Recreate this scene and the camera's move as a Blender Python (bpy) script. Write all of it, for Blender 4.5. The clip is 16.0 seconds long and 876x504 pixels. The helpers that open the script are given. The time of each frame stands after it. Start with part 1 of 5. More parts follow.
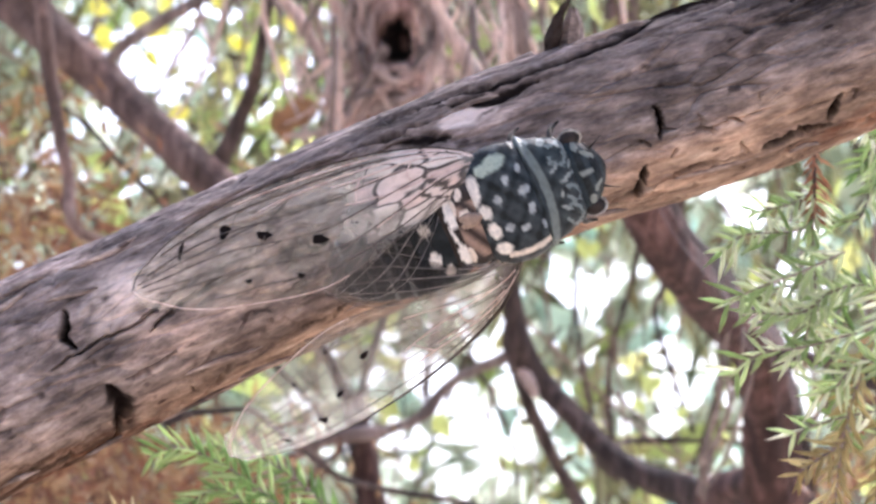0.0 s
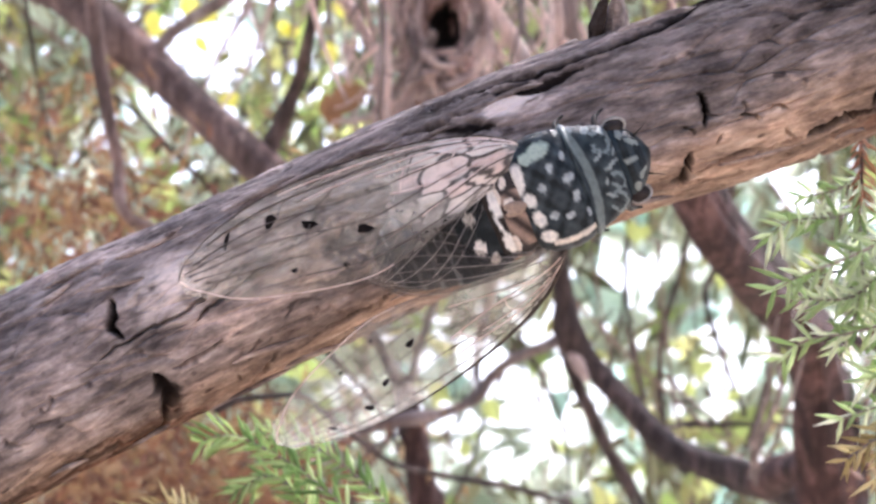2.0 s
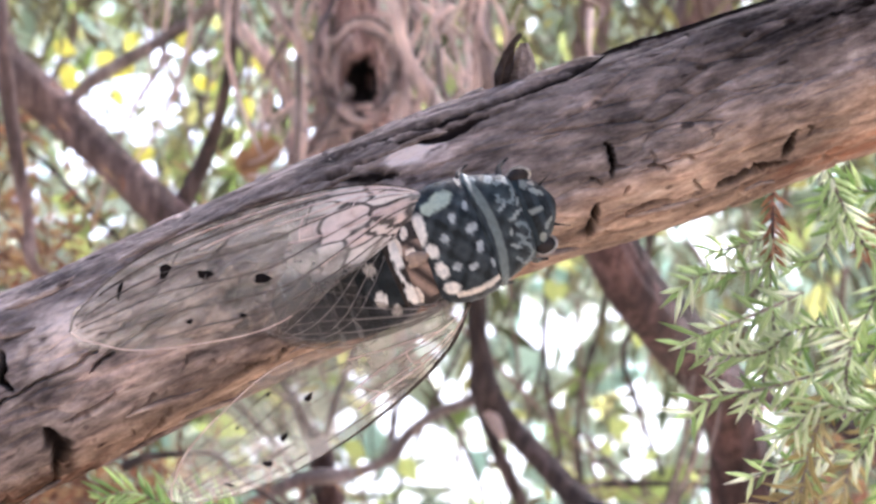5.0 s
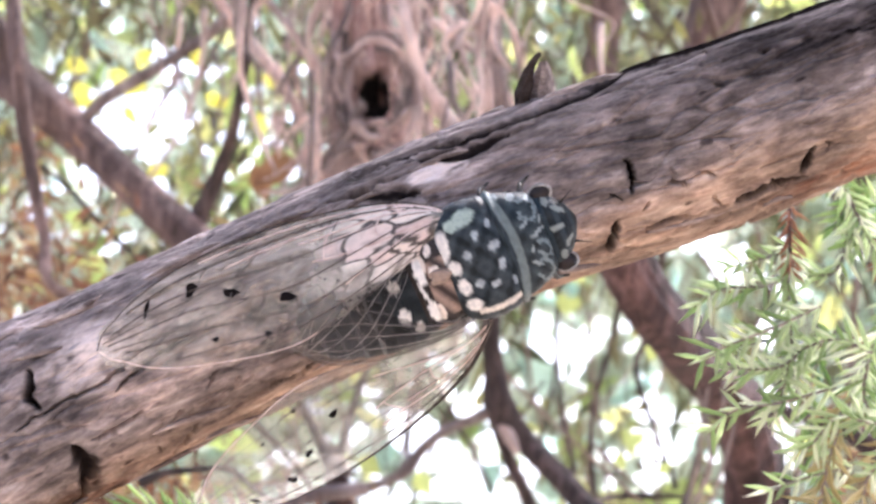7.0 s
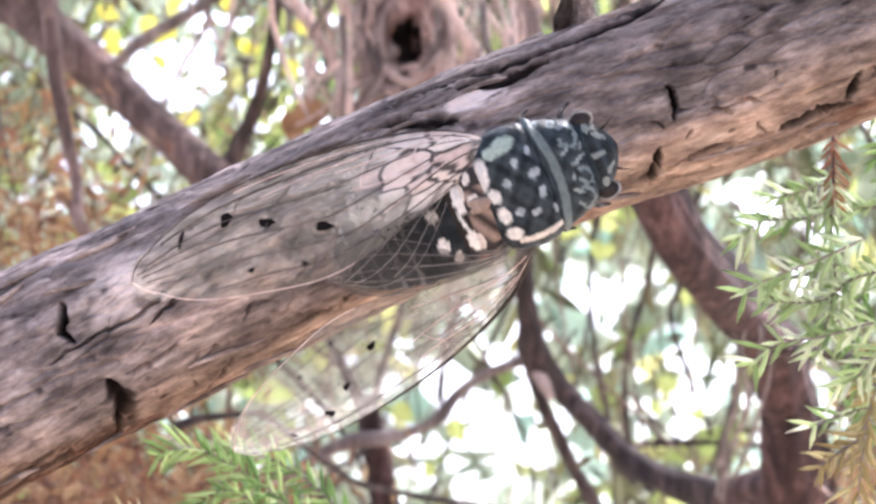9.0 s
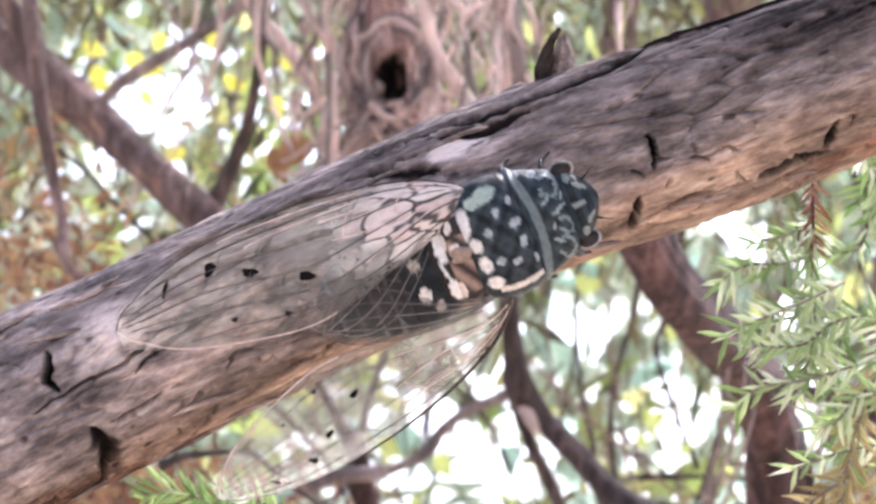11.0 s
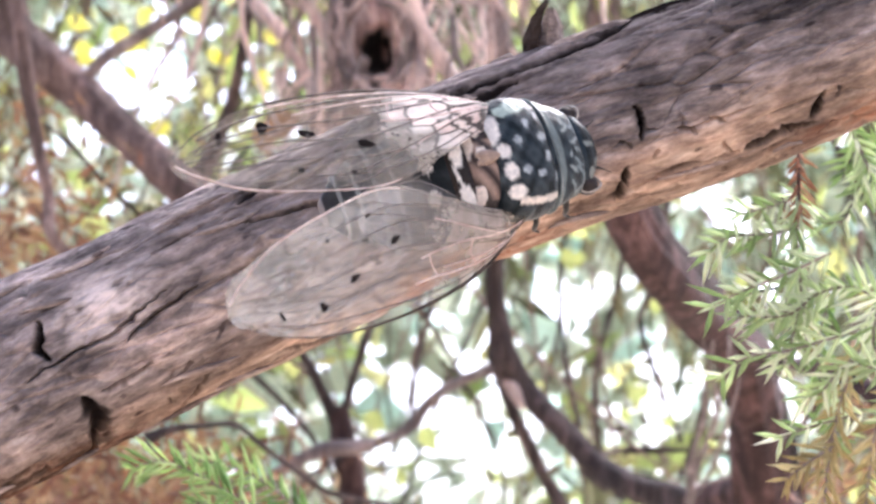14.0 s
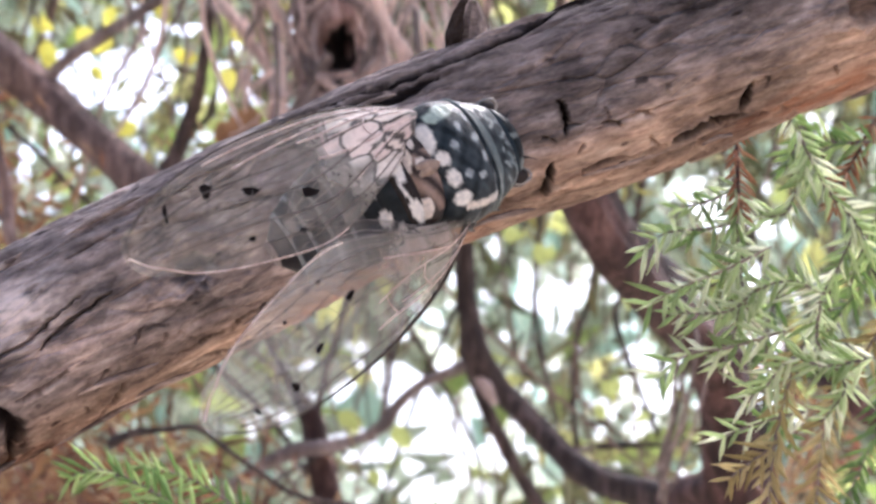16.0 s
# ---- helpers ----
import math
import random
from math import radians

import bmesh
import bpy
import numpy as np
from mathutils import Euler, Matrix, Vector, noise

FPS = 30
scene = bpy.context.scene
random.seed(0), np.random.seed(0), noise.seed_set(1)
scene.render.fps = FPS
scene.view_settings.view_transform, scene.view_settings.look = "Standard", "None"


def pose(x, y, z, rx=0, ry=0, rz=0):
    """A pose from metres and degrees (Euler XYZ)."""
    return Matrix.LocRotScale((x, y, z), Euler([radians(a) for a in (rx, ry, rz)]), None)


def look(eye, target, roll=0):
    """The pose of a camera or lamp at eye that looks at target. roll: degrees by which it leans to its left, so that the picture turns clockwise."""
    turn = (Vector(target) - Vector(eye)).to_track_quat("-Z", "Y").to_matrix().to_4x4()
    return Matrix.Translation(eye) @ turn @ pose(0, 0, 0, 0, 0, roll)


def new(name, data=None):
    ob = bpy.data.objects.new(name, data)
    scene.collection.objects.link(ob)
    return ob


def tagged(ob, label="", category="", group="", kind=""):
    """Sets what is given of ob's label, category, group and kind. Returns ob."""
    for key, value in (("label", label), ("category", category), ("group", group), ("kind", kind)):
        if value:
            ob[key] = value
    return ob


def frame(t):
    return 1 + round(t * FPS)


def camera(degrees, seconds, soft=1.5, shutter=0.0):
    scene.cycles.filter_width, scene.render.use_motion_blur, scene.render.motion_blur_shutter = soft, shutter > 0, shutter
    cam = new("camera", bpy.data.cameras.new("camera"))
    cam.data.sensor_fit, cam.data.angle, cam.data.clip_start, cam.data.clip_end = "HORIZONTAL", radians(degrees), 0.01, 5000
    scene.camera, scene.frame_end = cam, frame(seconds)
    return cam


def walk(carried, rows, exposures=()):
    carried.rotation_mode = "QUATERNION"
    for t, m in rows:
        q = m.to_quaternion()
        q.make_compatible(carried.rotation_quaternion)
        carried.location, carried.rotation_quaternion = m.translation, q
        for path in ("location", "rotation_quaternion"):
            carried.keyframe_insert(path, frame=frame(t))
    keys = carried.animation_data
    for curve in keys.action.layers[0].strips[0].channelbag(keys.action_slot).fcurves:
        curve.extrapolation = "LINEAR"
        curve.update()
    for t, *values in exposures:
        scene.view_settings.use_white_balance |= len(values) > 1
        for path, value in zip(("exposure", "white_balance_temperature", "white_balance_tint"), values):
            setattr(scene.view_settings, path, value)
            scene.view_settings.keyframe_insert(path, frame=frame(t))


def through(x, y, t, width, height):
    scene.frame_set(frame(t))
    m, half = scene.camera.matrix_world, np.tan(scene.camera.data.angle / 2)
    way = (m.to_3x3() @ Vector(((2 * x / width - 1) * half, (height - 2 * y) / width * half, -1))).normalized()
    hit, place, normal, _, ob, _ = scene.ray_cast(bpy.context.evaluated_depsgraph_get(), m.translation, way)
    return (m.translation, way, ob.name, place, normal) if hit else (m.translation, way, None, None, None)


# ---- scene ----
# The camera looks up by 14 degrees from under the branch. The place is laid out in
# millimetres in the camera's level space (x right, y ahead, z up) and tilted by TILT.
TILT = pose(0, 0, 1.9, 14, 0, 0)
cam = camera(22.0, 16.0, soft=2.8)
cam.data.dof.use_dof = True
cam.data.dof.focus_distance = 0.283
cam.data.dof.aperture_fstop = 70.0
PATH = [
    (0, (-0.00000, -0.28000, 0.00000), (-0.00000, 0.32000, 0.00000), 0.00),
    (0.5, (0.00278, -0.27735, -0.00057), (0.00160, 0.32265, -0.00183), -0.33),
    (1, (0.00194, -0.27831, 0.00038), (-0.00846, 0.32160, 0.00161), -0.04),
    (1.5, (0.00070, -0.27723, -0.00188), (-0.01234, 0.32261, -0.00650), 0.33),
    (2, (0.00082, -0.28038, 0.00064), (-0.01292, 0.31944, -0.00382), -0.29),
    (2.5, (0.00339, -0.27923, 0.00117), (-0.00372, 0.32071, -0.00323), -0.17),
    (3, (0.00624, -0.27777, 0.00126), (0.00568, 0.32222, -0.00338), -0.15),
    (3.2, (0.00830, -0.27880, 0.00309), (0.00490, 0.32118, -0.00043), -0.62),
    (5.3, (0.00054, -0.27338, -0.00157), (0.00781, 0.32635, 0.01512), 0.10),
    (5.5, (-0.00099, -0.27366, -0.00283), (0.00176, 0.32599, 0.01747), 0.25),
    (6, (0.00055, -0.27485, -0.00163), (0.00867, 0.32469, 0.02042), 0.09),
    (6.5, (0.00154, -0.27535, 0.00026), (0.00835, 0.32427, 0.02051), -0.44),
    (7, (0.00173, -0.27642, 0.00009), (0.00611, 0.32338, 0.01495), -0.32),
    (7.5, (0.00106, -0.27667, -0.00014), (0.00175, 0.32319, 0.01317), -0.38),
    (8, (0.00133, -0.27506, -0.00071), (0.00141, 0.32486, 0.00910), -0.18),
    (8.5, (0.00117, -0.27279, -0.00187), (-0.00054, 0.32718, 0.00445), -0.30),
    (9, (0.00078, -0.27159, -0.00266), (-0.00318, 0.32839, -0.00024), -0.59),
    (9.5, (0.00229, -0.27067, -0.00275), (0.00164, 0.32931, 0.00236), -0.40),
    (9.7, (0.00245, -0.27056, -0.00165), (0.00180, 0.32935, 0.00918), -0.43),
    (11.8, (0.00069, -0.27510, -0.00007), (0.00061, 0.32483, 0.00847), -0.81),
    (12, (0.00061, -0.27509, -0.00072), (0.00294, 0.32487, 0.00632), -0.49),
    (12.5, (0.00039, -0.27735, 0.00024), (0.01114, 0.32249, 0.00913), -0.48),
    (13, (0.00035, -0.27840, -0.00005), (0.00682, 0.32152, 0.00724), -0.58),
    (13.5, (0.00167, -0.27744, 0.00084), (0.00972, 0.32249, 0.00570), -0.94),
    (14, (0.00072, -0.27556, -0.00113), (0.00465, 0.32441, 0.00268), -0.76),
    (14.5, (0.00040, -0.27225, -0.00291), (0.00320, 0.32774, -0.00017), -0.55),
    (15, (0.00336, -0.27018, -0.00348), (0.01052, 0.32977, -0.00620), -0.59),
    (15.5, (0.00617, -0.26999, -0.00156), (0.00942, 0.33000, -0.00165), -1.16),
    (16, (0.00904, -0.26851, -0.00066), (0.01561, 0.33145, 0.00193), -1.66),
]

EXPOSURE, WARMTH, TINT = 2.52, 5560, 16.0
walk(cam, [(t, TILT @ look(eye, target, roll)) for t, eye, target, roll in PATH],
     exposures=[(t, EXPOSURE + stops, WARMTH, TINT) for t, stops in ((0.0, -0.22), (2.5, -0.2), (5.5, -0.24), (6.0, -0.08), (6.5, 0.04), (7.0, 0.02), (9.0, 0.03), (9.5, -0.14), (12.0, 0.0), (13.5, 0.0), (14.5, -0.12), (15.0, -0.37), (15.5, -0.48), (16.0, -0.5))])

# ---- light: a bright hazy sky and a soft sun from above and behind the trees ----
SUN_UP, SUN_TURN = 54, 36
world = bpy.data.worlds.new("sky")
scene.world = world
world.use_nodes = True
wn = world.node_tree.nodes
sky = wn.new("ShaderNodeTexSky")
sky.sky_type, sky.sun_disc = "NISHITA", False
sky.sun_elevation, sky.sun_rotation = radians(SUN_UP), radians(SUN_TURN)
sky.air_density, sky.dust_density, sky.ozone_density = 1.0, 9.0, 0.4
wn["Background"].inputs["Strength"].default_value = 0.15
world.node_tree.links.new(sky.outputs["Color"], wn["Background"].inputs["Color"])
sun = new("sun", bpy.data.lights.new("sun", "SUN"))
sun.data.energy, sun.data.angle, sun.data.color = 1.3, radians(10), (1.0, 0.95, 0.88)
sun.matrix_world = look((0, 0, 0), (-math.sin(radians(SUN_TURN)) * math.cos(radians(SUN_UP)),
                                    -math.cos(radians(SUN_TURN)) * math.cos(radians(SUN_UP)), -math.sin(radians(SUN_UP))))


# ---- materials ----
def shader(name):
    m = bpy.data.materials.new(name)
    m.use_nodes = True
    return m, m.node_tree.nodes, m.node_tree.links, m.node_tree.nodes["Principled BSDF"]


def add(nodes, kind, **values):
    n = nodes.new(kind)
    for key, value in values.items():
        n.inputs[key.replace("_", " ")].default_value = value
    return n


def noise_at(nodes, links, vector, scale, detail=5.0, rough=0.6, stretch=None):
    if stretch:
        mp = nodes.new("ShaderNodeMapping")
        mp.inputs["Scale"].default_value = stretch
        links.new(vector, mp.inputs["Vector"])
        vector = mp.outputs["Vector"]
    n = add(nodes, "ShaderNodeTexNoise", Scale=scale, Detail=detail, Roughness=rough)
    links.new(vector, n.inputs["Vector"])
    return n.outputs["Fac"]


def ramp(nodes, links, fac, stops):
    r = nodes.new("ShaderNodeValToRGB")
    e = r.color_ramp.elements
    while len(e) < len(stops):
        e.new(0.5)
    for el, (p, c) in zip(e, stops):
        el.position, el.color = p, (*c, 1)
    links.new(fac, r.inputs["Fac"])
    return r.outputs["Color"]


def mix(nodes, links, fac, a, b, how="MIX"):
    n = nodes.new("ShaderNodeMix")
    n.data_type, n.blend_type = "RGBA", how
    for value, slot in ((fac, 0), (a, 6), (b, 7)):
        if hasattr(value, "links"):
            links.new(value, n.inputs[slot])
        else:
            n.inputs[slot].default_value = value if slot == 0 else (*value, 1)
    return n.outputs[2]


def bump(nodes, links, bsdf, height, strength, distance):
    b = add(nodes, "ShaderNodeBump", Strength=strength, Distance=distance)
    links.new(height, b.inputs["Height"])
    links.new(b.outputs["Normal"], bsdf.inputs["Normal"])


def old_bark():
    """Weathered bark: silver grey above, brown inner bark below, by the tone and flow attributes of the limb."""
    m, n, l, b = shader("weathered_bark")
    flow = n.new("ShaderNodeAttribute")
    flow.attribute_name = "flow"
    tone = n.new("ShaderNodeAttribute")
    tone.attribute_name = "tone"
    v = flow.outputs["Vector"]
    fibre = noise_at(n, l, v, 560, 6, 0.66, (0.32, 1, 1))
    blotch = noise_at(n, l, v, 110, 5, 0.65, (0.5, 1, 1))
    speck = noise_at(n, l, v, 1500, 4, 0.7, (0.5, 1, 1))
    grey = ramp(n, l, fibre, [(0.27, (0.060, 0.050, 0.050)), (0.43, (0.185, 0.155, 0.150)), (0.57, (0.325, 0.277, 0.268)), (0.74, (0.58, 0.52, 0.505))])
    brown = ramp(n, l, fibre, [(0.25, (0.085, 0.052, 0.038)), (0.43, (0.29, 0.205, 0.155)), (0.6, (0.49, 0.37, 0.285)), (0.78, (0.72, 0.61, 0.50))])
    base = mix(n, l, tone.outputs["Fac"], grey, brown)
    dirt = ramp(n, l, blotch, [(0.32, (0.36, 0.35, 0.37)), (0.47, (0.90, 0.88, 0.87)), (0.66, (1.45, 1.38, 1.34))])
    base = mix(n, l, 1.0, base, dirt, "MULTIPLY")
    grit = ramp(n, l, speck, [(0.3, (0.65, 0.63, 0.62)), (0.55, (1, 1, 1)), (0.8, (1.22, 1.2, 1.2))])
    base = mix(n, l, 0.55, base, grit, "MULTIPLY")
    pit = noise_at(n, l, v, 420, 2, 0.5, (0.55, 1, 1))
    base = mix(n, l, 0.85, base, ramp(n, l, pit, [(0.28, (0.16, 0.13, 0.13)), (0.345, (1, 1, 1))]), "MULTIPLY")
    cell = n.new("ShaderNodeAttribute")
    cell.attribute_name = "cell"
    base = mix(n, l, 0.8, base, ramp(n, l, cell.outputs["Fac"], [(0.0, (0.42, 0.40, 0.40)), (0.5, (0.98, 0.96, 0.95)), (1.0, (1.45, 1.38, 1.36))]), "MULTIPLY")
    pale = n.new("ShaderNodeAttribute")
    pale.attribute_name = "pale"
    base = mix(n, l, pale.outputs["Fac"], base, (0.84, 0.71, 0.67))
    rust = n.new("ShaderNodeAttribute")
    rust.attribute_name = "rust"
    base = mix(n, l, rust.outputs["Fac"], base, mix(n, l, fibre, (0.10, 0.028, 0.014), (0.62, 0.27, 0.14)))
    # Stains of the wood, and the shade in splits and seam painted near black.
    stain_shade = n.new("ShaderNodeAttribute")
    stain_shade.attribute_name = "stain_shade"
    base = mix(n, l, stain_shade.outputs["Fac"], base, (0.008, 0.006, 0.006))
    l.new(base, b.inputs["Base Color"])
    b.inputs["Roughness"].default_value = 0.85
    l.new(ramp(n, l, stain_shade.outputs["Fac"], [(0.0, (0.28, 0.28, 0.28)), (0.7, (0.0, 0.0, 0.0))]), b.inputs["Specular IOR Level"])      # the near-black areas have no gloss
    bump(n, l, b, mix(n, l, 0.35, fibre, speck), 0.7, 0.0008)
    return m


def plain_bark(name, dark, mid, light, scale=60.0):
    m, n, l, b = shader(name)
    v = n.new("ShaderNodeTexCoord").outputs["Object"]
    a = noise_at(n, l, v, scale * 3, 7, 0.75, (1, 1, 0.22))
    c = noise_at(n, l, v, scale * 1.1, 5, 0.65, (1, 1, 0.45))
    col = ramp(n, l, a, [(0.28, dark), (0.5, mid), (0.74, light)])
    col = mix(n, l, 0.7, col, ramp(n, l, c, [(0.35, (0.35, 0.33, 0.34)), (0.5, (0.95, 0.93, 0.92)), (0.66, (1.6, 1.5, 1.45))]), "MULTIPLY")
    l.new(col, b.inputs["Base Color"])
    b.inputs["Roughness"].default_value = 0.85
    bump(n, l, b, a, 0.8, 0.002)
    return m


def leaf(name, stops, through=0.45, rough=0.5):
    """Foliage that lets light through; each leaf or needle has its own tone."""
    m, n, l, b = shader(name)
    g = n.new("ShaderNodeNewGeometry")
    col = ramp(n, l, g.outputs["Random Per Island"], stops)
    v = n.new("ShaderNodeTexCoord").outputs["Object"]
    col = mix(n, l, 0.5, col, ramp(n, l, noise_at(n, l, v, 45, 3), [(0.3, (0.6, 0.65, 0.6)), (0.7, (1.25, 1.2, 1.1))]), "MULTIPLY")
    l.new(col, b.inputs["Base Color"])
    b.inputs["Roughness"].default_value = rough
    t = n.new("ShaderNodeBsdfTranslucent")
    l.new(col, t.inputs["Color"])
    s = n.new("ShaderNodeMixShader")
    s.inputs[0].default_value = through
    l.new(b.outputs[0], s.inputs[1])
    l.new(t.outputs[0], s.inputs[2])
    l.new(s.outputs[0], n["Material Output"].inputs["Surface"])
    return m


def chitin():
    """The cicada's cuticle: markings from the tint attribute, with a faint wax bloom and pits."""
    m, n, l, b = shader("cuticle")
    t = n.new("ShaderNodeAttribute")
    t.attribute_name = "tint"
    v = n.new("ShaderNodeTexCoord").outputs["Object"]
    f = noise_at(n, l, v, 1400, 5, 0.7)
    g = noise_at(n, l, v, 420, 4, 0.6)
    col = mix(n, l, 0.6, t.outputs["Color"], ramp(n, l, f, [(0.3, (0.55, 0.58, 0.62)), (0.7, (1.45, 1.42, 1.4))]), "MULTIPLY")
    bloom = ramp(n, l, g, [(0.50, (0, 0, 0)), (0.74, (0.06, 0.06, 0.06))])
    b.inputs["Specular IOR Level"].default_value = 0.16
    col = mix(n, l, bloom, col, (0.34, 0.36, 0.36))
    l.new(col, b.inputs["Base Color"])
    l.new(ramp(n, l, g, [(0.3, (0.28, 0.28, 0.28)), (0.7, (0.5, 0.5, 0.5))]), b.inputs["Roughness"])
    bump(n, l, b, f, 0.35, 0.0002)
    return m


def membrane(name, tint, cover):
    """A glassy wing skin: clear, milky where light comes through it, and denser with tan, brown-edged cells near the
    body (root attribute). The haze attribute adds painted milkiness.
    """
    m, n, l, b = shader(name)
    v = n.new("ShaderNodeTexCoord").outputs["Object"]
    w = noise_at(n, l, v, 380, 6, 0.7)
    root = n.new("ShaderNodeAttribute")
    root.attribute_name = "root"
    haze = n.new("ShaderNodeAttribute")
    haze.attribute_name = "haze"
    bent = mix(n, l, 0.0016, v, n.new("ShaderNodeTexNoise").outputs["Color"], "LINEAR_LIGHT")
    stretch = n.new("ShaderNodeMapping")
    stretch.inputs["Scale"].default_value = (0.5, 1.0, 0.05)
    l.new(bent, stretch.inputs["Vector"])
    cell, edge = n.new("ShaderNodeTexVoronoi"), n.new("ShaderNodeTexVoronoi")
    edge.feature = "DISTANCE_TO_EDGE"
    for t in (cell, edge):
        t.inputs["Scale"].default_value = 400
        l.new(stretch.outputs["Vector"], t.inputs["Vector"])
    tone = n.new("ShaderNodeSeparateColor")
    l.new(cell.outputs["Color"], tone.inputs["Color"])
    skin_tone = ramp(n, l, tone.outputs[0], [(0.0, (0.70, 0.54, 0.49)), (0.3, (0.86, 0.71, 0.65)), (0.65, (0.76, 0.68, 0.60)), (1.0, (0.92, 0.83, 0.78))])
    skin_tone = mix(n, l, 0.5, skin_tone, ramp(n, l, noise_at(n, l, v, 700, 5, 0.65, (0.5, 1, 1)), [(0.36, (0.45, 0.38, 0.36)), (0.5, (1, 1, 1)), (0.7, (1.2, 1.2, 1.2))]), "MULTIPLY")
    skin_tone = mix(n, l, ramp(n, l, edge.outputs["Distance"], [(0.03, (1, 1, 1)), (0.085, (0, 0, 0))]), skin_tone, (0.035, 0.022, 0.02))
    col = mix(n, l, root.outputs["Fac"], ramp(n, l, w, [(0.34, tuple(0.75 * c for c in tint)), (0.66, tuple(1.25 * c for c in tint))]), skin_tone)
    l.new(col, b.inputs["Base Color"])
    l.new(ramp(n, l, root.outputs["Fac"], [(0.0, (0.25, 0.25, 0.25)), (0.5, (0.7, 0.7, 0.7))]), b.inputs["Roughness"])
    b.inputs["Specular IOR Level"].default_value = 0.15
    bump(n, l, b, w, 0.25, 0.0006)
    glow = n.new("ShaderNodeBsdfTranslucent")
    l.new(col, glow.inputs["Color"])
    skin = n.new("ShaderNodeMixShader")
    l.new(ramp(n, l, root.outputs["Fac"], [(0.0, (0.92, 0.92, 0.92)), (0.7, (0.04, 0.04, 0.04))]), skin.inputs[0])
    l.new(b.outputs[0], skin.inputs[1])
    l.new(glow.outputs[0], skin.inputs[2])
    clear = n.new("ShaderNodeBsdfTransparent")
    clear.inputs["Color"].default_value = (0.95, 0.94, 0.92, 1)
    s = n.new("ShaderNodeMixShader")
    thin = mix(n, l, 1.0, ramp(n, l, w, [(0.36, (cover * 0.5,) * 3), (0.64, (cover * 1.5,) * 3)]), haze.outputs["Color"], "ADD")
    fac = mix(n, l, root.outputs["Fac"], thin, (0.84, 0.84, 0.84))
    l.new(fac, s.inputs[0])
    l.new(clear.outputs[0], s.inputs[1])
    l.new(skin.outputs[0], s.inputs[2])
    l.new(s.outputs[0], n["Material Output"].inputs["Surface"])
    return m


def tinted(name, a, b_, rough=0.5, scale=900, gloss=0.2):
    m, n, l, b = shader(name)
    v = n.new("ShaderNodeTexCoord").outputs["Object"]
    f = noise_at(n, l, v, scale, 4)
    l.new(ramp(n, l, f, [(0.3, a), (0.7, b_)]), b.inputs["Base Color"])
    b.inputs["Roughness"].default_value = rough
    b.inputs["Specular IOR Level"].default_value = gloss
    return m


BARK = old_bark()
RED_BARK = plain_bark("red_brown_bark", (0.005, 0.003, 0.003), (0.070, 0.035, 0.032), (0.30, 0.18, 0.16))
BROWN_BARK = plain_bark("pinkish_brown_bark", (0.030, 0.020, 0.018), (0.175, 0.118, 0.107), (0.46, 0.34, 0.315))
PINK_BARK = plain_bark("peeling_pinkish_bark", (0.24, 0.155, 0.14), (0.66, 0.52, 0.48), (0.90, 0.81, 0.77))
SHREDDED = plain_bark("shredded_red_brown_bark", (0.11, 0.068, 0.06), (0.44, 0.30, 0.27), (0.86, 0.73, 0.68), 48.0)
DARK_BARK = plain_bark("dark_twig_bark", (0.009, 0.006, 0.006), (0.055, 0.038, 0.035), (0.24, 0.175, 0.16))
GREY_TWIG = plain_bark("grey_dry_twig", (0.11, 0.085, 0.08), (0.26, 0.21, 0.20), (0.45, 0.40, 0.38))
HOLLOW_SHADE = plain_bark("hollow_shade", (0.006, 0.004, 0.004), (0.014, 0.009, 0.009), (0.03, 0.02, 0.018))
TWIG_MIX = leaf("brown_twigs", [(0.0, (0.035, 0.025, 0.022)), (0.5, (0.13, 0.085, 0.07)), (1.0, (0.30, 0.21, 0.18))], 0.05, 0.85)
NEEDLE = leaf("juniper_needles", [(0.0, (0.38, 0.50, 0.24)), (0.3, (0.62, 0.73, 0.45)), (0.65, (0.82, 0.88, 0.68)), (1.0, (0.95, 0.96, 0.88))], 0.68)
# Darker copy of the juniper needles, with shade put into the colour.
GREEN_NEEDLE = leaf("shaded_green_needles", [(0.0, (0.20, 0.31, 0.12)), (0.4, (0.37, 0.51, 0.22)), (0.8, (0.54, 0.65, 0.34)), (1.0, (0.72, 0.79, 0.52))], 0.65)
GOLD_NEEDLE = leaf("yellowing_needles", [(0.0, (0.40, 0.32, 0.14)), (0.5, (0.60, 0.51, 0.27)), (1.0, (0.76, 0.69, 0.45))], 0.5)
DRY_NEEDLE = leaf("dry_rust_needles", [(0.0, (0.28, 0.10, 0.05)), (0.6, (0.48, 0.21, 0.12)), (1.0, (0.60, 0.36, 0.24))], 0.35)
LIME_LEAF = leaf("sunlit_lime_leaves", [(0.0, (0.20, 0.29, 0.08)), (0.5, (0.43, 0.51, 0.18)), (1.0, (0.74, 0.74, 0.30))], 0.6)
YELLOW_LEAF = leaf("backlit_yellow_leaves", [(0.0, (0.46, 0.50, 0.10)), (0.5, (0.66, 0.64, 0.13)), (1.0, (0.86, 0.78, 0.18))], 0.7)
MID_LEAF = leaf("brown_olive_twig_leaves", [(0.0, (0.05, 0.04, 0.025)), (0.35, (0.13, 0.11, 0.06)), (0.7, (0.22, 0.22, 0.09)), (1.0, (0.42, 0.40, 0.14))], 0.4)
OLIVE_LEAF = leaf("olive_leaves", [(0.0, (0.045, 0.055, 0.025)), (0.5, (0.12, 0.125, 0.06)), (1.0, (0.26, 0.25, 0.14))], 0.4)
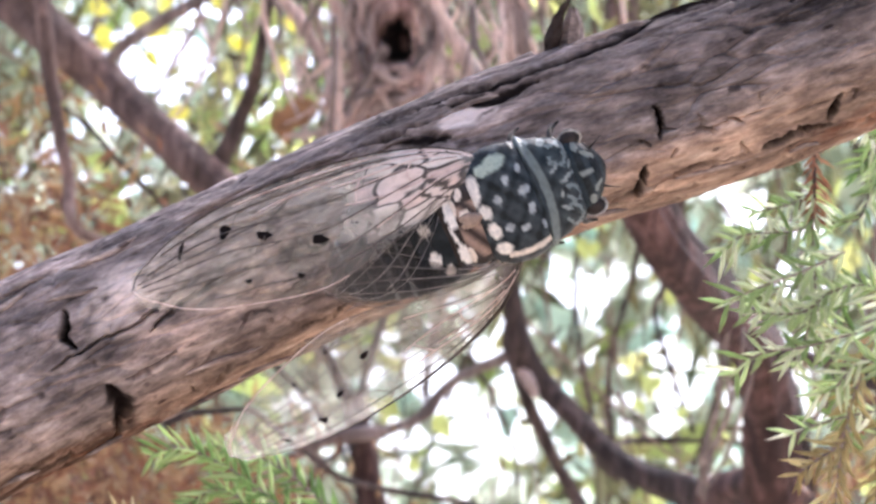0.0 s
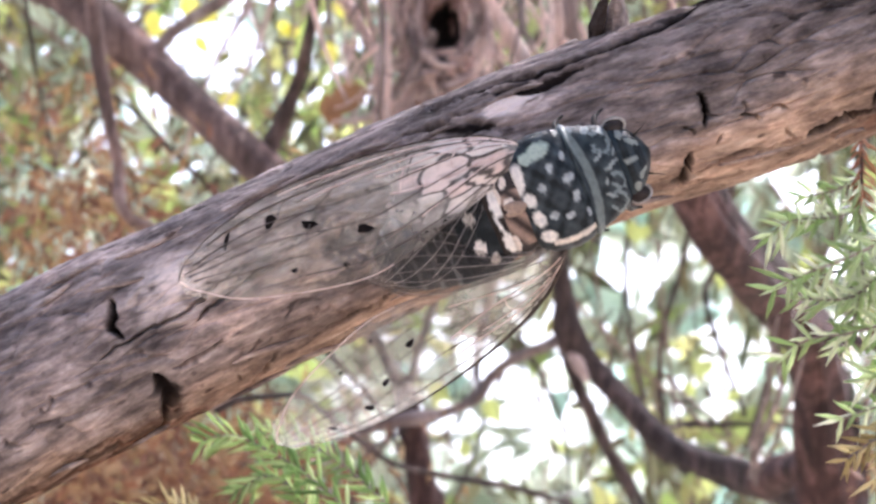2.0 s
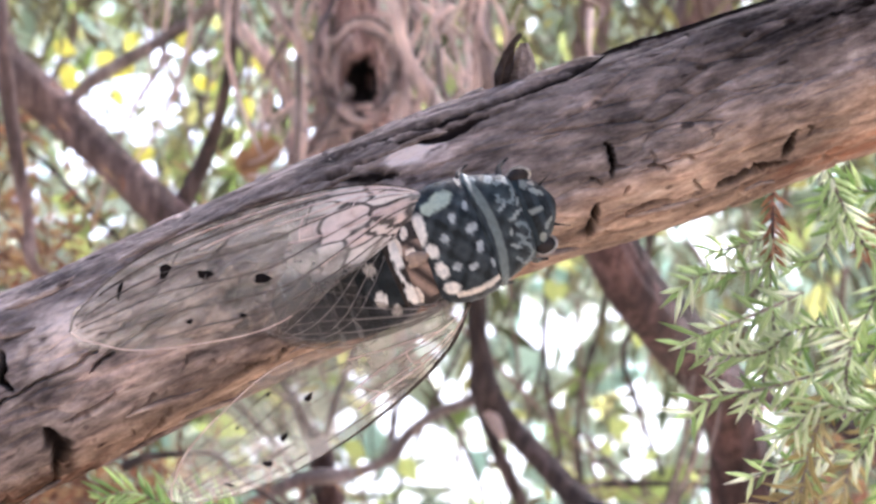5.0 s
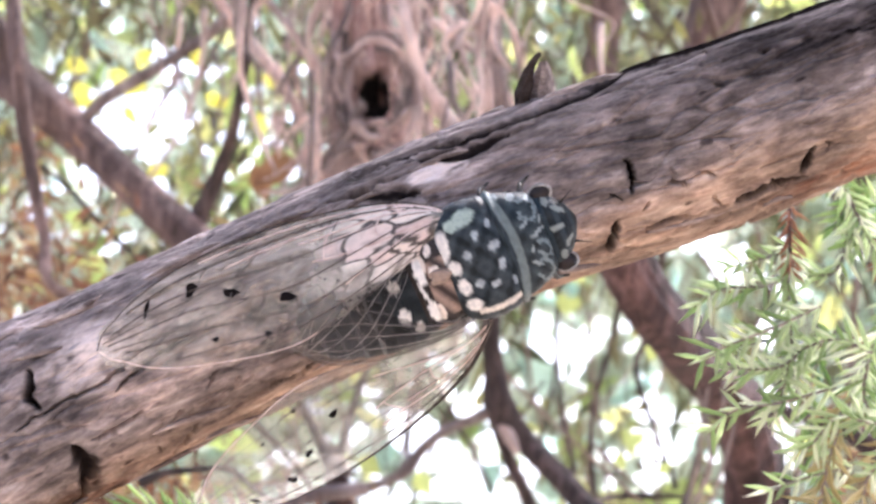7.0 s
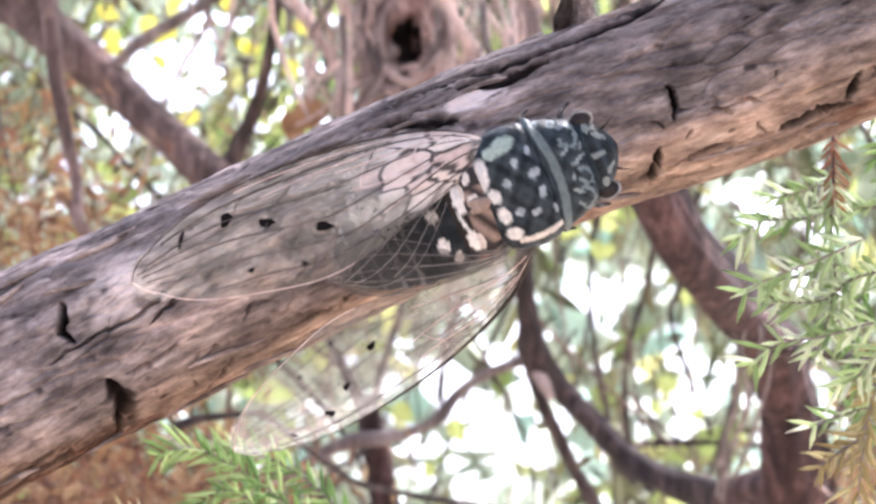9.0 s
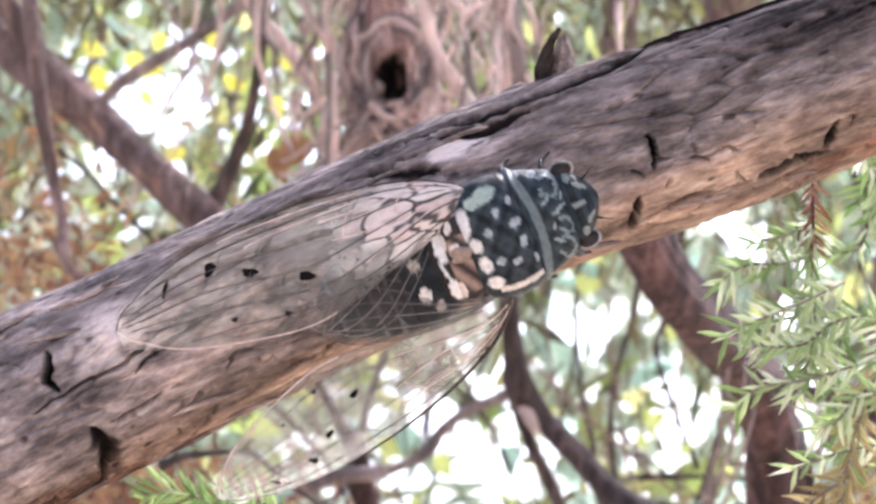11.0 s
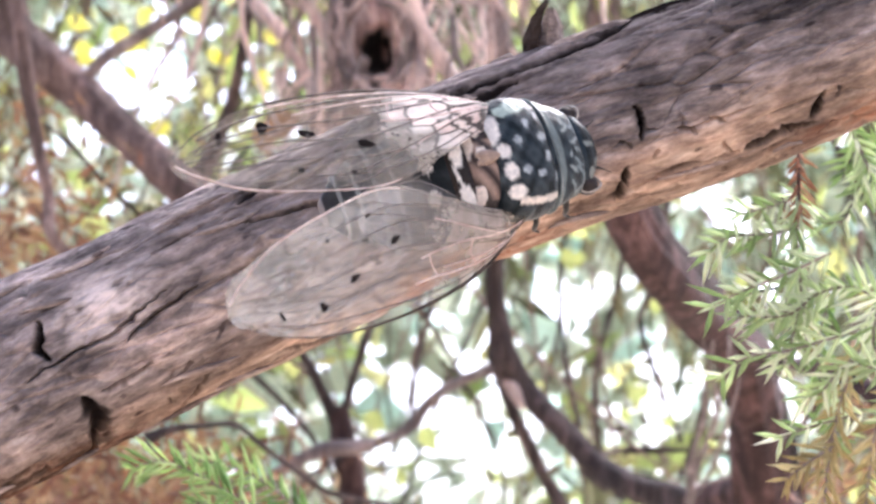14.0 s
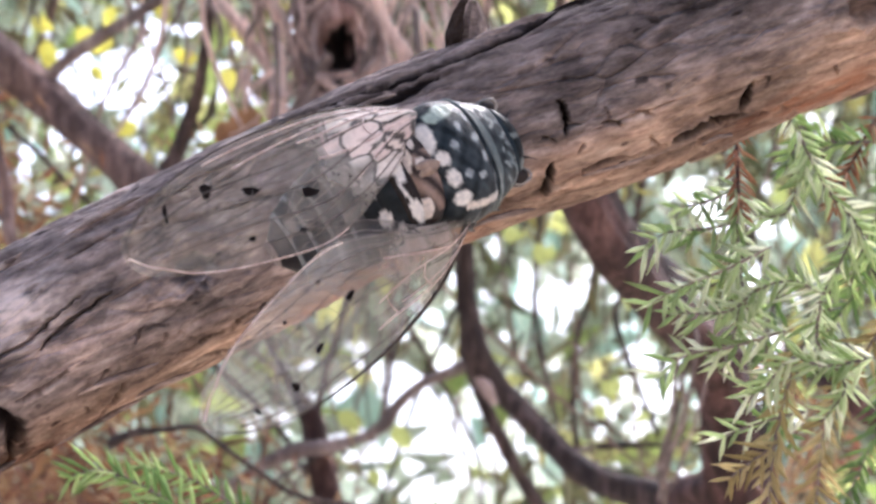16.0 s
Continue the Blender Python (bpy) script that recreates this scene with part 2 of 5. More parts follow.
# The haze of the distance is mixed into this leaf colour.
PALE_LEAF = leaf("haze_tinted_leaves", [(0.0, (0.30, 0.35, 0.27)), (0.4, (0.50, 0.54, 0.44)), (0.75, (0.64, 0.69, 0.60)), (1.0, (0.46, 0.70, 0.66))], 0.65)
RUST_LEAF = leaf("dead_rust_foliage", [(0.0, (0.09, 0.042, 0.027)), (0.4, (0.28, 0.128, 0.078)), (0.75, (0.37, 0.225, 0.105)), (1.0, (0.50, 0.36, 0.22))], 0.4)
CUTICLE = chitin()
CLEAR_WING = membrane("clear_wing_membrane", (0.70, 0.66, 0.61), 0.10)
HIND_WING = membrane("hindwing_membrane", (0.42, 0.40, 0.41), 0.12)
VEIN = tinted("wing_vein", (0.035, 0.028, 0.025), (0.14, 0.11, 0.095), 0.4)
COSTA = tinted("dark_costa", (0.02, 0.016, 0.014), (0.09, 0.065, 0.05), 0.5, 900, 0.1)
HIND_VEIN = tinted("fine_hindwing_vein", (0.10, 0.09, 0.085), (0.30, 0.27, 0.25), 0.6)
BASE_VEIN = tinted("tan_wing_root", (0.36, 0.23, 0.20), (0.80, 0.66, 0.60), 0.45, 500)
SPOT = tinted("wing_spot", (0.006, 0.005, 0.005), (0.016, 0.012, 0.012), 0.8, 900, 0.0)
EYE = tinted("compound_eye", (0.010, 0.008, 0.008), (0.045, 0.032, 0.030), 0.35)
EYE_RIM = tinted("pale_eye_rim", (0.20, 0.19, 0.18), (0.46, 0.43, 0.41), 0.6)
LEG = tinted("leg_cuticle", (0.01, 0.01, 0.01), (0.06, 0.05, 0.045), 0.4)
SOIL = tinted("leaf_litter_soil", (0.16, 0.13, 0.10), (0.30, 0.26, 0.20), 0.9, 3)


# ---- mesh helpers ----
MM = 0.001
rng = np.random.default_rng(7)


def lattice(ix, iy, seed):
    h = (ix.astype(np.int64) * 374761393 + iy.astype(np.int64) * 668265263 + seed * 974634777) & 0x7FFFFFFF
    h = ((h ^ (h >> 13)) * 1274126177) & 0x7FFFFFFF
    return ((h ^ (h >> 16)) & 0xFFFF) / 65535.0


def value_noise(x, y, seed=0):
    ix, iy = np.floor(x), np.floor(y)
    fx, fy = x - ix, y - iy
    fx, fy = fx * fx * (3 - 2 * fx), fy * fy * (3 - 2 * fy)
    ix, iy = ix.astype(np.int64), iy.astype(np.int64)
    a, b = lattice(ix, iy, seed), lattice(ix + 1, iy, seed)
    c, d = lattice(ix, iy + 1, seed), lattice(ix + 1, iy + 1, seed)
    return (a + (b - a) * fx) * (1 - fy) + (c + (d - c) * fx) * fy


def fractal(x, y, seed=0, octaves=4):
    total, size, norm = 0.0, 1.0, 0.0
    for k in range(octaves):
        total = total + size * value_noise(x * 2 ** k, y * 2 ** k, seed + 17 * k)
        norm += size
        size *= 0.55
    return total / norm - 0.5


def spline(rows, per=8):
    """A smooth curve through rows of numbers (Catmull-Rom)."""
    p = np.array(rows, float)
    if len(p) < 3:
        return np.array([p[0] + (p[-1] - p[0]) * k / per for k in range(per + 1)])
    e = np.vstack([2 * p[0] - p[1], p, 2 * p[-1] - p[-2]])
    out = []
    for k in range(1, len(e) - 2):
        for u in np.arange(per) / per:
            a, b, c, d = e[k - 1:k + 3]
            out.append(0.5 * (2 * b + (c - a) * u + (2 * a - 5 * b + 4 * c - d) * u ** 2 + (3 * b - a - 3 * c + d) * u ** 3))
    out.append(p[-1])
    return np.array(out)


def mesh_from(name, verts, faces, material, smooth=True):
    me = bpy.data.meshes.new(name)
    me.from_pydata([tuple(v) for v in verts], [], faces)
    me.materials.append(material)
    if smooth:
        me.polygons.foreach_set("use_smooth", np.ones(len(me.polygons), bool))
    me.update()
    return me


def grid_faces(rows, cols, close=True, start=0):
    r, c = np.meshgrid(np.arange(rows - 1), np.arange(cols if close else cols - 1), indexing="ij")
    n = (c + 1) % cols
    return (np.stack([r * cols + c, r * cols + n, (r + 1) * cols + n, (r + 1) * cols + c], -1).reshape(-1, 4) + start).tolist()


def tube(rows, sides=10, per=8, wobble=0.0, seed=0):
    """Vertices and faces of a tapered, slightly crooked tube through rows of x, y, z, radius in millimetres."""
    c = spline(rows, per)
    p, r = c[:, :3] * MM, np.maximum(c[:, 3], 0.03) * MM
    t = np.gradient(p, axis=0)
    t /= np.linalg.norm(t, axis=1)[:, None] + 1e-12
    side = np.cross(t, (0.0, 1.0, 0.02))
    side /= np.linalg.norm(side, axis=1)[:, None] + 1e-12
    other = np.cross(t, side)
    a = np.arange(sides) / sides * 2 * np.pi
    rr = r[:, None] * np.ones(sides)
    if wobble:
        s = np.r_[0, np.cumsum(np.linalg.norm(np.diff(p, axis=0), axis=1))][:, None]
        rad = r.mean()
        rr = rr * (1 + wobble * 2 * fractal(s / (rad * 5) + seed * 7.3, np.cos(a)[None] * 1.3 + np.sin(a)[None] * 2.1 + 9, seed, 3)
                   + wobble * 1.2 * fractal(s / (rad * 9) + 3, a[None] / (2 * np.pi) * sides * 0.45, seed + 5, 2))
    v = p[:, None] + rr[:, :, None] * (np.cos(a)[None, :, None] * side[:, None] + np.sin(a)[None, :, None] * other[:, None])
    n = len(p)
    faces = grid_faces(n, sides)
    faces += [list(range(sides))[::-1], list(range((n - 1) * sides, n * sides))]
    return v.reshape(-1, 3), faces


def joined(pieces):
    verts, faces, k = [], [], 0
    for v, f in pieces:
        verts.append(np.asarray(v))
        faces += [[i + k for i in q] for q in f]
        k += len(v)
    return np.concatenate(verts), faces


def thing(name, label, category, m=None, group="", kind=""):
    """The base of a thing with parts."""
    ob = new(name)
    ob.empty_display_size = 0.01
    ob.matrix_world = m if m is not None else TILT
    return tagged(ob, label, category, group, kind)


def part(name, data, parent, label="", m=None):
    ob = new(name, data)
    ob.parent = parent
    if m is not None:
        ob.matrix_basis = m
    if label:
        tagged(ob, label)
    return ob


# ---- ground ----
def build_ground():
    n, size = 40, 60.0
    x = np.linspace(-size, size, n)
    gx, gy = np.meshgrid(x, x, indexing="ij")
    z = 0.12 * fractal(gx / 6, gy / 6, 3) * np.clip(np.hypot(gx, gy) / 5, 0, 1) - 0.02
    v = np.stack([gx, gy, z], -1).reshape(-1, 3)
    ob = new("ground", mesh_from("ground", v, grid_faces(n, n, False), SOIL))
    tagged(ob, "brown soil under the trees", "ground", kind="structure")


build_ground()


def to_ground(row, radius, depth=1960, lean=0):
    """Rows that carry a stem from a place straight down into the soil."""
    x, y, z, r = row
    return [(x + lean * k, y - 0.242 * depth * k, z - 0.970 * depth * k, r + (radius - r) * k) for k in (0.12, 0.4, 0.7, 1.0)]


# ---- the weathered branch that carries the cicada ----
AXIS = [(-330, 12, -140, 14.5), (-160, 12, -66, 13.4), (-71.2, 12, -25.3, 12.8), (-56.8, 12, -18.0, 12.6), (-35.0, 12, -7.5, 12.4),
        (-13.3, 12, 2.4, 12.2), (8.4, 12, 11.7, 11.9), (30.1, 12, 18.7, 11.7), (55.4, 12, 27.4, 11.4), (80.8, 12, 35.9, 11.6),
        (160, 14, 62, 13.5), (340, 20, 120, 17)]
# Cracks: half width and depth in mm, then the place along the branch (mm) and round it (degrees above its front).
CRACKS = [
    (0.60, 0.6, [(-43.5, -29), (-43.5, -42), (-44.1, -55), (-45.4, -65)]),
    (0.28, 1.6, [(-45.4, -65), (-46.9, -74), (-49.6, -82)]),
    (0.27, 2.0, [(-44.3, 25), (-44.8, 15), (-45.5, 10), (-44.7, 1)]),
    (0.12, 0.8, [(-48.3, -5), (-43.0, -1), (-38.2, -2), (-34.4, 4), (-29.9, 9)]),
    (0.22, 1.1, [(-41.3, -30), (-38.2, -30), (-34.7, -27)]),
    (0.20, 1.4, [(27.1, 3), (27.3, -7), (26.7, -17)]),
    (0.22, 1.4, [(24.3, -34), (23.2, -46), (22.3, -59)]),
    (0.24, 1.3, [(48.7, -28), (47.5, -37), (46.4, -45)]),
    (0.18, 0.9, [(17.0, -58), (22.8, -51), (26.3, -48)]),
    (0.17, 0.9, [(25.0, -49), (30.1, -43), (33.1, -47), (37.4, -48)]),
    (0.27, 1.3, [(38.0, -49), (42.9, -46), (47.0, -49)]),
    (0.20, 1.0, [(46.5, -64), (49.5, -57), (53.5, -56)]),
    (0.62, 0.25, [(4.7, 50), (6.6, 46), (10.4, 43), (15.0, 45)]),
    (0.62, 0.25, [(2.2, 59), (5.8, 58), (9.2, 54), (13.3, 53), (21.4, 55)]),
    (0.55, 0.22, [(-4.4, 45), (-2.9, 41), (-0.6, 33), (1.3, 29), (3.4, 24)]),
    (0.55, 0.22, [(-19.1, 41), (-16.7, 46), (-14.4, 42)]),
    (0.20, 1.0, [(-7.0, 60), (-0.4, 60), (5.6, 56), (11, 58)]),
    (0.18, 0.8, [(-12, 48), (-4, 44), (4, 41)]),
    (0.20, 1.2, [(-24.0, -51), (-18.6, -52), (-14.0, -47), (-11.0, -49)]),
    (0.28, 1.4, [(-21.6, -66), (-16.8, -78), (-10.8, -78)]),
    (0.20, 1.0, [(-30.2, -52), (-32.9, -66), (-36.2, -80)]),
    (0.20, 1.1, [(-21.0, 30), (-15.8, 21), (-12.0, 18), (-6.0, 13)]),
    (0.12, 0.5, [(-27.4, -32), (-25.8, -25), (-23.0, -28)]),
    (0.17, 0.8, [(-27.0, 3), (-32.4, -1), (-36.5, -8)]),
    (0.22, 1.2, [(-61.0, -66), (-55.1, -59), (-50.0, -56)]),
    (0.16, 0.7, [(-30, 30), (-22, 36), (-12, 37), (-5, 34)]),
    (0.16, 0.7, [(-35, 40), (-25, 47), (-16, 50)]),
    (0.15, 0.8, [(31, -18), (32.5, -22), (33.2, -27)]),
    (0.15, 0.8, [(35, -20), (36.5, -26)]),
]
short = np.random.default_rng(77)
for _ in range(46):      # short splits across the grain
    cx, ca, tall = short.uniform(-72, 70), short.uniform(-72, 40), short.uniform(4, 10)
    if (-26 < cx < 20 and ca > -30) or ca > -8:
        continue
    CRACKS.append((short.uniform(0.08, 0.12), short.uniform(0.3, 0.7), [(cx, ca), (cx + short.normal(0, 0.5), ca - tall / 2), (cx + short.normal(0, 0.9), ca - tall)]))


def cells(x, y, seed):
    """Distances to the nearest and second nearest of scattered points, and a random tone of the nearest (Worley cells)."""
    ix, iy = np.floor(x).astype(np.int64), np.floor(y).astype(np.int64)
    first, second, tone = np.full(x.shape, 9.0), np.full(x.shape, 9.0), np.zeros(x.shape)
    for dx in (-1, 0, 1):
        for dy in (-1, 0, 1):
            cx, cy = ix + dx, iy + dy
            d = np.hypot(cx + lattice(cx, cy, seed) - x, cy + lattice(cx, cy, seed + 1) - y)
            near = d < first
            second = np.where(near, first, np.minimum(second, d))
            tone = np.where(near, lattice(cx, cy, seed + 2), tone)
            first = np.where(near, d, first)
    return first, second, tone


def branch_mesh():
    c = spline(AXIS, 60)
    s = np.r_[0, np.cumsum(np.linalg.norm(np.diff(c[:, :3], axis=0), axis=1))]
    near = [np.linspace(s[0], np.interp(-80, c[:, 0], s), 60)[:-1], np.linspace(np.interp(-80, c[:, 0], s), np.interp(76, c[:, 0], s), 640)[:-1],
            np.linspace(np.interp(76, c[:, 0], s), s[-1], 60)]
    st = np.concatenate(near)
    cx = np.stack([np.interp(st, s, c[:, k]) for k in range(4)], 1)
    t = np.gradient(cx[:, :3], axis=0)
    t /= np.linalg.norm(t, axis=1)[:, None]
    front = np.cross(np.cross(t, (0, -1, 0)), t)
    front /= np.linalg.norm(front, axis=1)[:, None]
    up = np.cross(front, t)
    up *= np.sign(up[:, 2:3])
    k = np.linspace(-1, 1, 361)[:-1]
    a = np.pi * (0.62 * k + 0.38 * k ** 3)      # finer towards the front
    x, r = cx[:, 0][:, None] + 0 * a[None], cx[:, 3][:, None]
    arc = a[None] * 12.0 + 0 * x
    ss = (st - np.interp(-80, c[:, 0], s))[:, None] + 0 * a[None]
    low = np.clip((-np.degrees(a)[None] - 33 + 30 * np.clip((x + 5) / 45, 0, 1) + 26 * fractal(ss / 22, arc / 9, 40)) / 26, 0, 1)
    low = low * (1 - np.clip((np.degrees(-a)[None] - 165) / 10, 0, 1))
    h = 1.5 * fractal(ss / 26, arc / 12, 1, 3) + 1.0 * fractal(ss / 11, arc / 4.0, 9, 3)
    wx, wy = ss + 2.2 * fractal(ss / 5, arc / 4, 30, 3), arc + 1.6 * fractal(ss / 7, arc / 4, 31, 3)
    d1, d2, big_tone = cells(wx / 11, wy / 3.0, 80)
    e1, e2, small_tone = cells(wx / 3.4, wy / 1.05, 90)
    where = np.clip(0.5 + 2.2 * fractal(ss / 15, arc / 7, 33), 0, 1)
    h = h - 0.75 * np.exp(-((d2 - d1) / 0.06) ** 2) * where - 0.24 * np.exp(-((e2 - e1) / 0.08) ** 2) * (0.25 + 0.75 * where)
    h = h + 0.30 * (big_tone - 0.5) * where + 0.14 * (small_tone - 0.5)
    h = h + 0.30 * fractal(ss / 5.5, arc / 0.75, 3, 3) + 0.16 * fractal(ss / 1.3, arc / 0.7, 4, 3)
    tones = np.clip(0.5 + 0.75 * (big_tone - 0.5) * where + 0.55 * (small_tone - 0.5) + 0.6 * fractal(ss / 6, arc / 3, 35), 0, 1)
    deg = np.degrees(a)[None] + 0 * x
    jx, jy = x + 0.9 * fractal(ss / 1.8, arc / 1.8, 50, 3), arc + 1.1 * fractal(ss / 1.8, arc / 1.8, 51, 3)
    jw = 0.5 + fractal(ss / 1.2, arc / 1.2, 52, 2)
    cavity_shade = np.zeros(x.shape)      # shade inside the deep splits, painted as near-black colour
    for half, deep, line in CRACKS:
        pts = spline([(*p, 0) for p in line], 6)[:, :2]
        d, along, size = np.full(x.shape, 9.0), np.zeros(x.shape), len(pts) - 1
        for i, ((x0, a0), (x1, a1)) in enumerate(zip(pts[:-1], pts[1:])):
            ax, ay, bx, by = x0, np.radians(a0) * 12, x1, np.radians(a1) * 12
            px, py = jx - ax, jy - ay
            u = np.clip((px * (bx - ax) + py * (by - ay)) / ((bx - ax) ** 2 + (by - ay) ** 2 + 1e-9), 0, 1)
            far = np.hypot(px - u * (bx - ax), py - u * (by - ay))
            along = np.where(far < d, (i + u) / size, along)
            d = np.minimum(d, far)
        wide = 1.25 * half * (0.25 + 0.85 * np.sin(np.pi * np.clip(along, 0, 1)) ** 0.7) * (0.75 + 1.1 * jw)
        cavity_shade = np.maximum(cavity_shade, (1.0 if half > 0.44 else min(1.0, deep / 1.3)) * np.exp(-(d / ((1.0 if deep < 0.5 else 1.4) * wide)) ** 4)) if deep >= 1.2 or half > 0.44 else cavity_shade
        h = h - min(2.6 * deep, 2.2) * np.exp(-(d / wide) ** 4) + 0.10 * np.exp(-((d - 2.4 * half) / half) ** 2)
    # A sunken knot with a raised swirl, and many hairline splits along the grain.
    for kx, ka, size in ((-17.8, -5, 1.9), (64, -10, 1.6)):
        d = np.hypot((x - kx) / 1.35, arc - np.radians(ka) * 12) / size
        d = d * (1 + 0.9 * fractal(ss / 1.6, arc / 1.2, 44, 3))
        swirl = np.sin(7 * d + 2 * np.arctan2(arc - np.radians(ka) * 12, x - kx))
        h = h - 3.6 * np.exp(-d ** 6) + (0.55 + 0.3 * swirl) * np.exp(-((d - 1.7) / 0.6) ** 2)
    for _ in range(130):
        kx, ka, long, deep = rng.uniform(-75, 75), rng.uniform(-85, 80), rng.uniform(1.2, 5.5), rng.uniform(0.25, 0.8)
        slope = rng.normal(0, 0.12)
        u = (x - kx)
        h = h - deep * np.exp(-(u / long) ** 4) * np.exp(-((arc - np.radians(ka) * 12 - slope * u) / rng.uniform(0.10, 0.2)) ** 2)
    # A seam that climbs from the stub to the upper edge and then runs along it, where the bark has broken away; its
    # shade is painted black.
    broken = np.clip((x - 29.0) / 3, 0, 1)
    tall = (r + h) * np.sin(a)[None]
    under_edge = tall.max(axis=1)[:, None] - tall + 0.22 * fractal(ss / 2.2, arc / 3, 72, 3)
    line = np.interp(x, [17, 21, 26, 29, 31.5], [2.3, 2.0, 1.8, 1.1, 0.25])
    seam = np.where(broken < 1, np.exp(-((under_edge - line) / (0.55 * np.clip((x - 17) / 4, 0, 1) + 0.02)) ** 4), 0.0)
    seam = np.maximum(seam, broken * np.clip((1.05 + 0.35 * fractal(ss / 6, 0 * ss, 73, 2) - under_edge) / 0.15, 0, 1)) * (np.degrees(a)[None] > 15) * (x > 17)
    h = h - 0.7 * seam * (1 - broken)
    for kx, ka, size in ((40.8, 31, 0.45), (47.2, 43, 0.4)):      # small beetle holes, the shade inside them painted black
        h = h - 1.5 * np.exp(-(np.hypot((x - kx) / 1.6, arc - np.radians(ka) * 12) / size) ** 4)
        cavity_shade = np.maximum(cavity_shade, np.exp(-(np.hypot((x - kx) / 1.6, arc - np.radians(ka) * 12) / size) ** 4))
    rr = r + h
    v = cx[:, None, :3] + rr[:, :, None] * (np.cos(a)[None, :, None] * front[:, None] + np.sin(a)[None, :, None] * up[:, None])
    n, m = x.shape
    me = mesh_from("limb", v.reshape(-1, 3) * MM, grid_faces(n, m) + [list(range(m)), list(range((n - 1) * m, n * m))[::-1]], BARK)
    pale = 2.6 * np.clip(1.0 - np.hypot((x - 6.3) / 3.9, (deg - 35) / 9), 0, 1) + 0.42 * np.clip(1.5 - 1.5 * np.hypot((x + 37) / 8, (deg - 16) / 24), 0, 1) * (x > -44 + 2 * fractal(ss / 2, arc / 2, 62))
    pale = np.clip(pale * (1.1 + 5 * fractal(ss / 1.8, arc / 0.7, 60)) * 1.2, 0, 0.93)
    knot = np.hypot((x + 17.8) / 1.35, arc + np.radians(5) * 12) / 1.9
    knot = knot * (1 + 0.9 * fractal(ss / 1.6, arc / 1.2, 44, 3))
    stain_shade = 0.75 * np.exp(-knot ** 8)
    stain_shade = 0.8 * stain_shade + 0.45 * np.clip(1.25 - np.hypot((x - 40.7) / 1.7, (deg - 12) / 11), 0, 1) + 0.62 * np.clip(1.2 - np.hypot((x - 60) / 22, (deg - 38) / 26), 0, 1)
    stain_shade = stain_shade + 0.75 * np.clip((-deg - 42) / 25, 0, 1) * np.clip((-28 - x) / 16, 0, 1)      # darker towards the underside and the left end
    stain_shade = np.clip(stain_shade * (0.9 + 1.6 * fractal(ss / 2.0, arc / 1.0, 66)) + 0.17 * np.clip(fractal(ss / 9, arc / 4, 67) * 4 - 0.4, 0, 1), 0, 0.8)
    # The less lit upper flank on the right, darkened in the colour.
    stain_shade = stain_shade + 0.27 * np.clip((x - 6) / 22, 0, 1) * np.clip((deg + 2) / 18, 0, 1) * (deg < 100)
    stain_shade = np.maximum(stain_shade, np.maximum(0.98 * cavity_shade, 0.99 * seam))
    tone = np.clip(low + 0.25 * fractal(ss / 8, arc / 2, 61), 0, 1)
    rust = np.clip(1.3 - np.hypot((x - 1) / 13, (deg + 78) / 24), 0, 1) + 0.7 * np.clip(1.2 - np.hypot((x - 58) / 16, (deg + 62) / 18), 0, 1) + 0.6 * np.clip(1.3 - np.hypot((x + 52) / 16, (deg + 80) / 22), 0, 1)      # bare red inner bark
    rust = np.clip(rust * (0.7 + 2.4 * fractal(ss / 3.0, arc / 1.2, 68)), 0, 0.75)
    for key, kind, values in (("flow", "FLOAT_VECTOR", np.stack([ss, arc, 0 * arc], -1).reshape(-1) * MM), ("tone", "FLOAT", tone.ravel()), ("rust", "FLOAT", rust.ravel()), ("pale", "FLOAT", pale.ravel()), ("stain_shade", "FLOAT", stain_shade.ravel()), ("cell", "FLOAT", tones.ravel())):
        at = me.attributes.new(key, kind, "POINT")
        at.data.foreach_set("vector" if kind == "FLOAT_VECTOR" else "value", values.astype(np.float32))
    return me


def flow_for(me, stain_shade=0.0):
    """The attributes of the weathered bark for a small piece of wood."""
    co = np.empty(len(me.vertices) * 3, np.float32)
    me.vertices.foreach_get("co", co)
    me.attributes.new("flow", "FLOAT_VECTOR", "POINT").data.foreach_set("vector", co)
    me.attributes.new("tone", "FLOAT", "POINT").data.foreach_set("value", np.full(len(me.vertices), 0.25, np.float32))
    for key, value in (("pale", 0.0), ("stain_shade", stain_shade), ("cell", 0.5)):
        me.attributes.new(key, "FLOAT", "POINT").data.foreach_set("value", np.full(len(me.vertices), value, np.float32))
    return me


juniper = thing("juniper_tree", "juniper tree with one bare, weathered grey-brown branch and green needle sprays", "tree")
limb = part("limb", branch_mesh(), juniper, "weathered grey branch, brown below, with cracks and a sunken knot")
part("trunk", mesh_from("trunk", *tube([(330, 16, 520, 26), (335, 18, 320, 30), (340, 20, 120, 34)] + to_ground((342, 20, 60, 35), 52, 2000), 20, 10, 0.12, 3), RED_BARK), juniper)


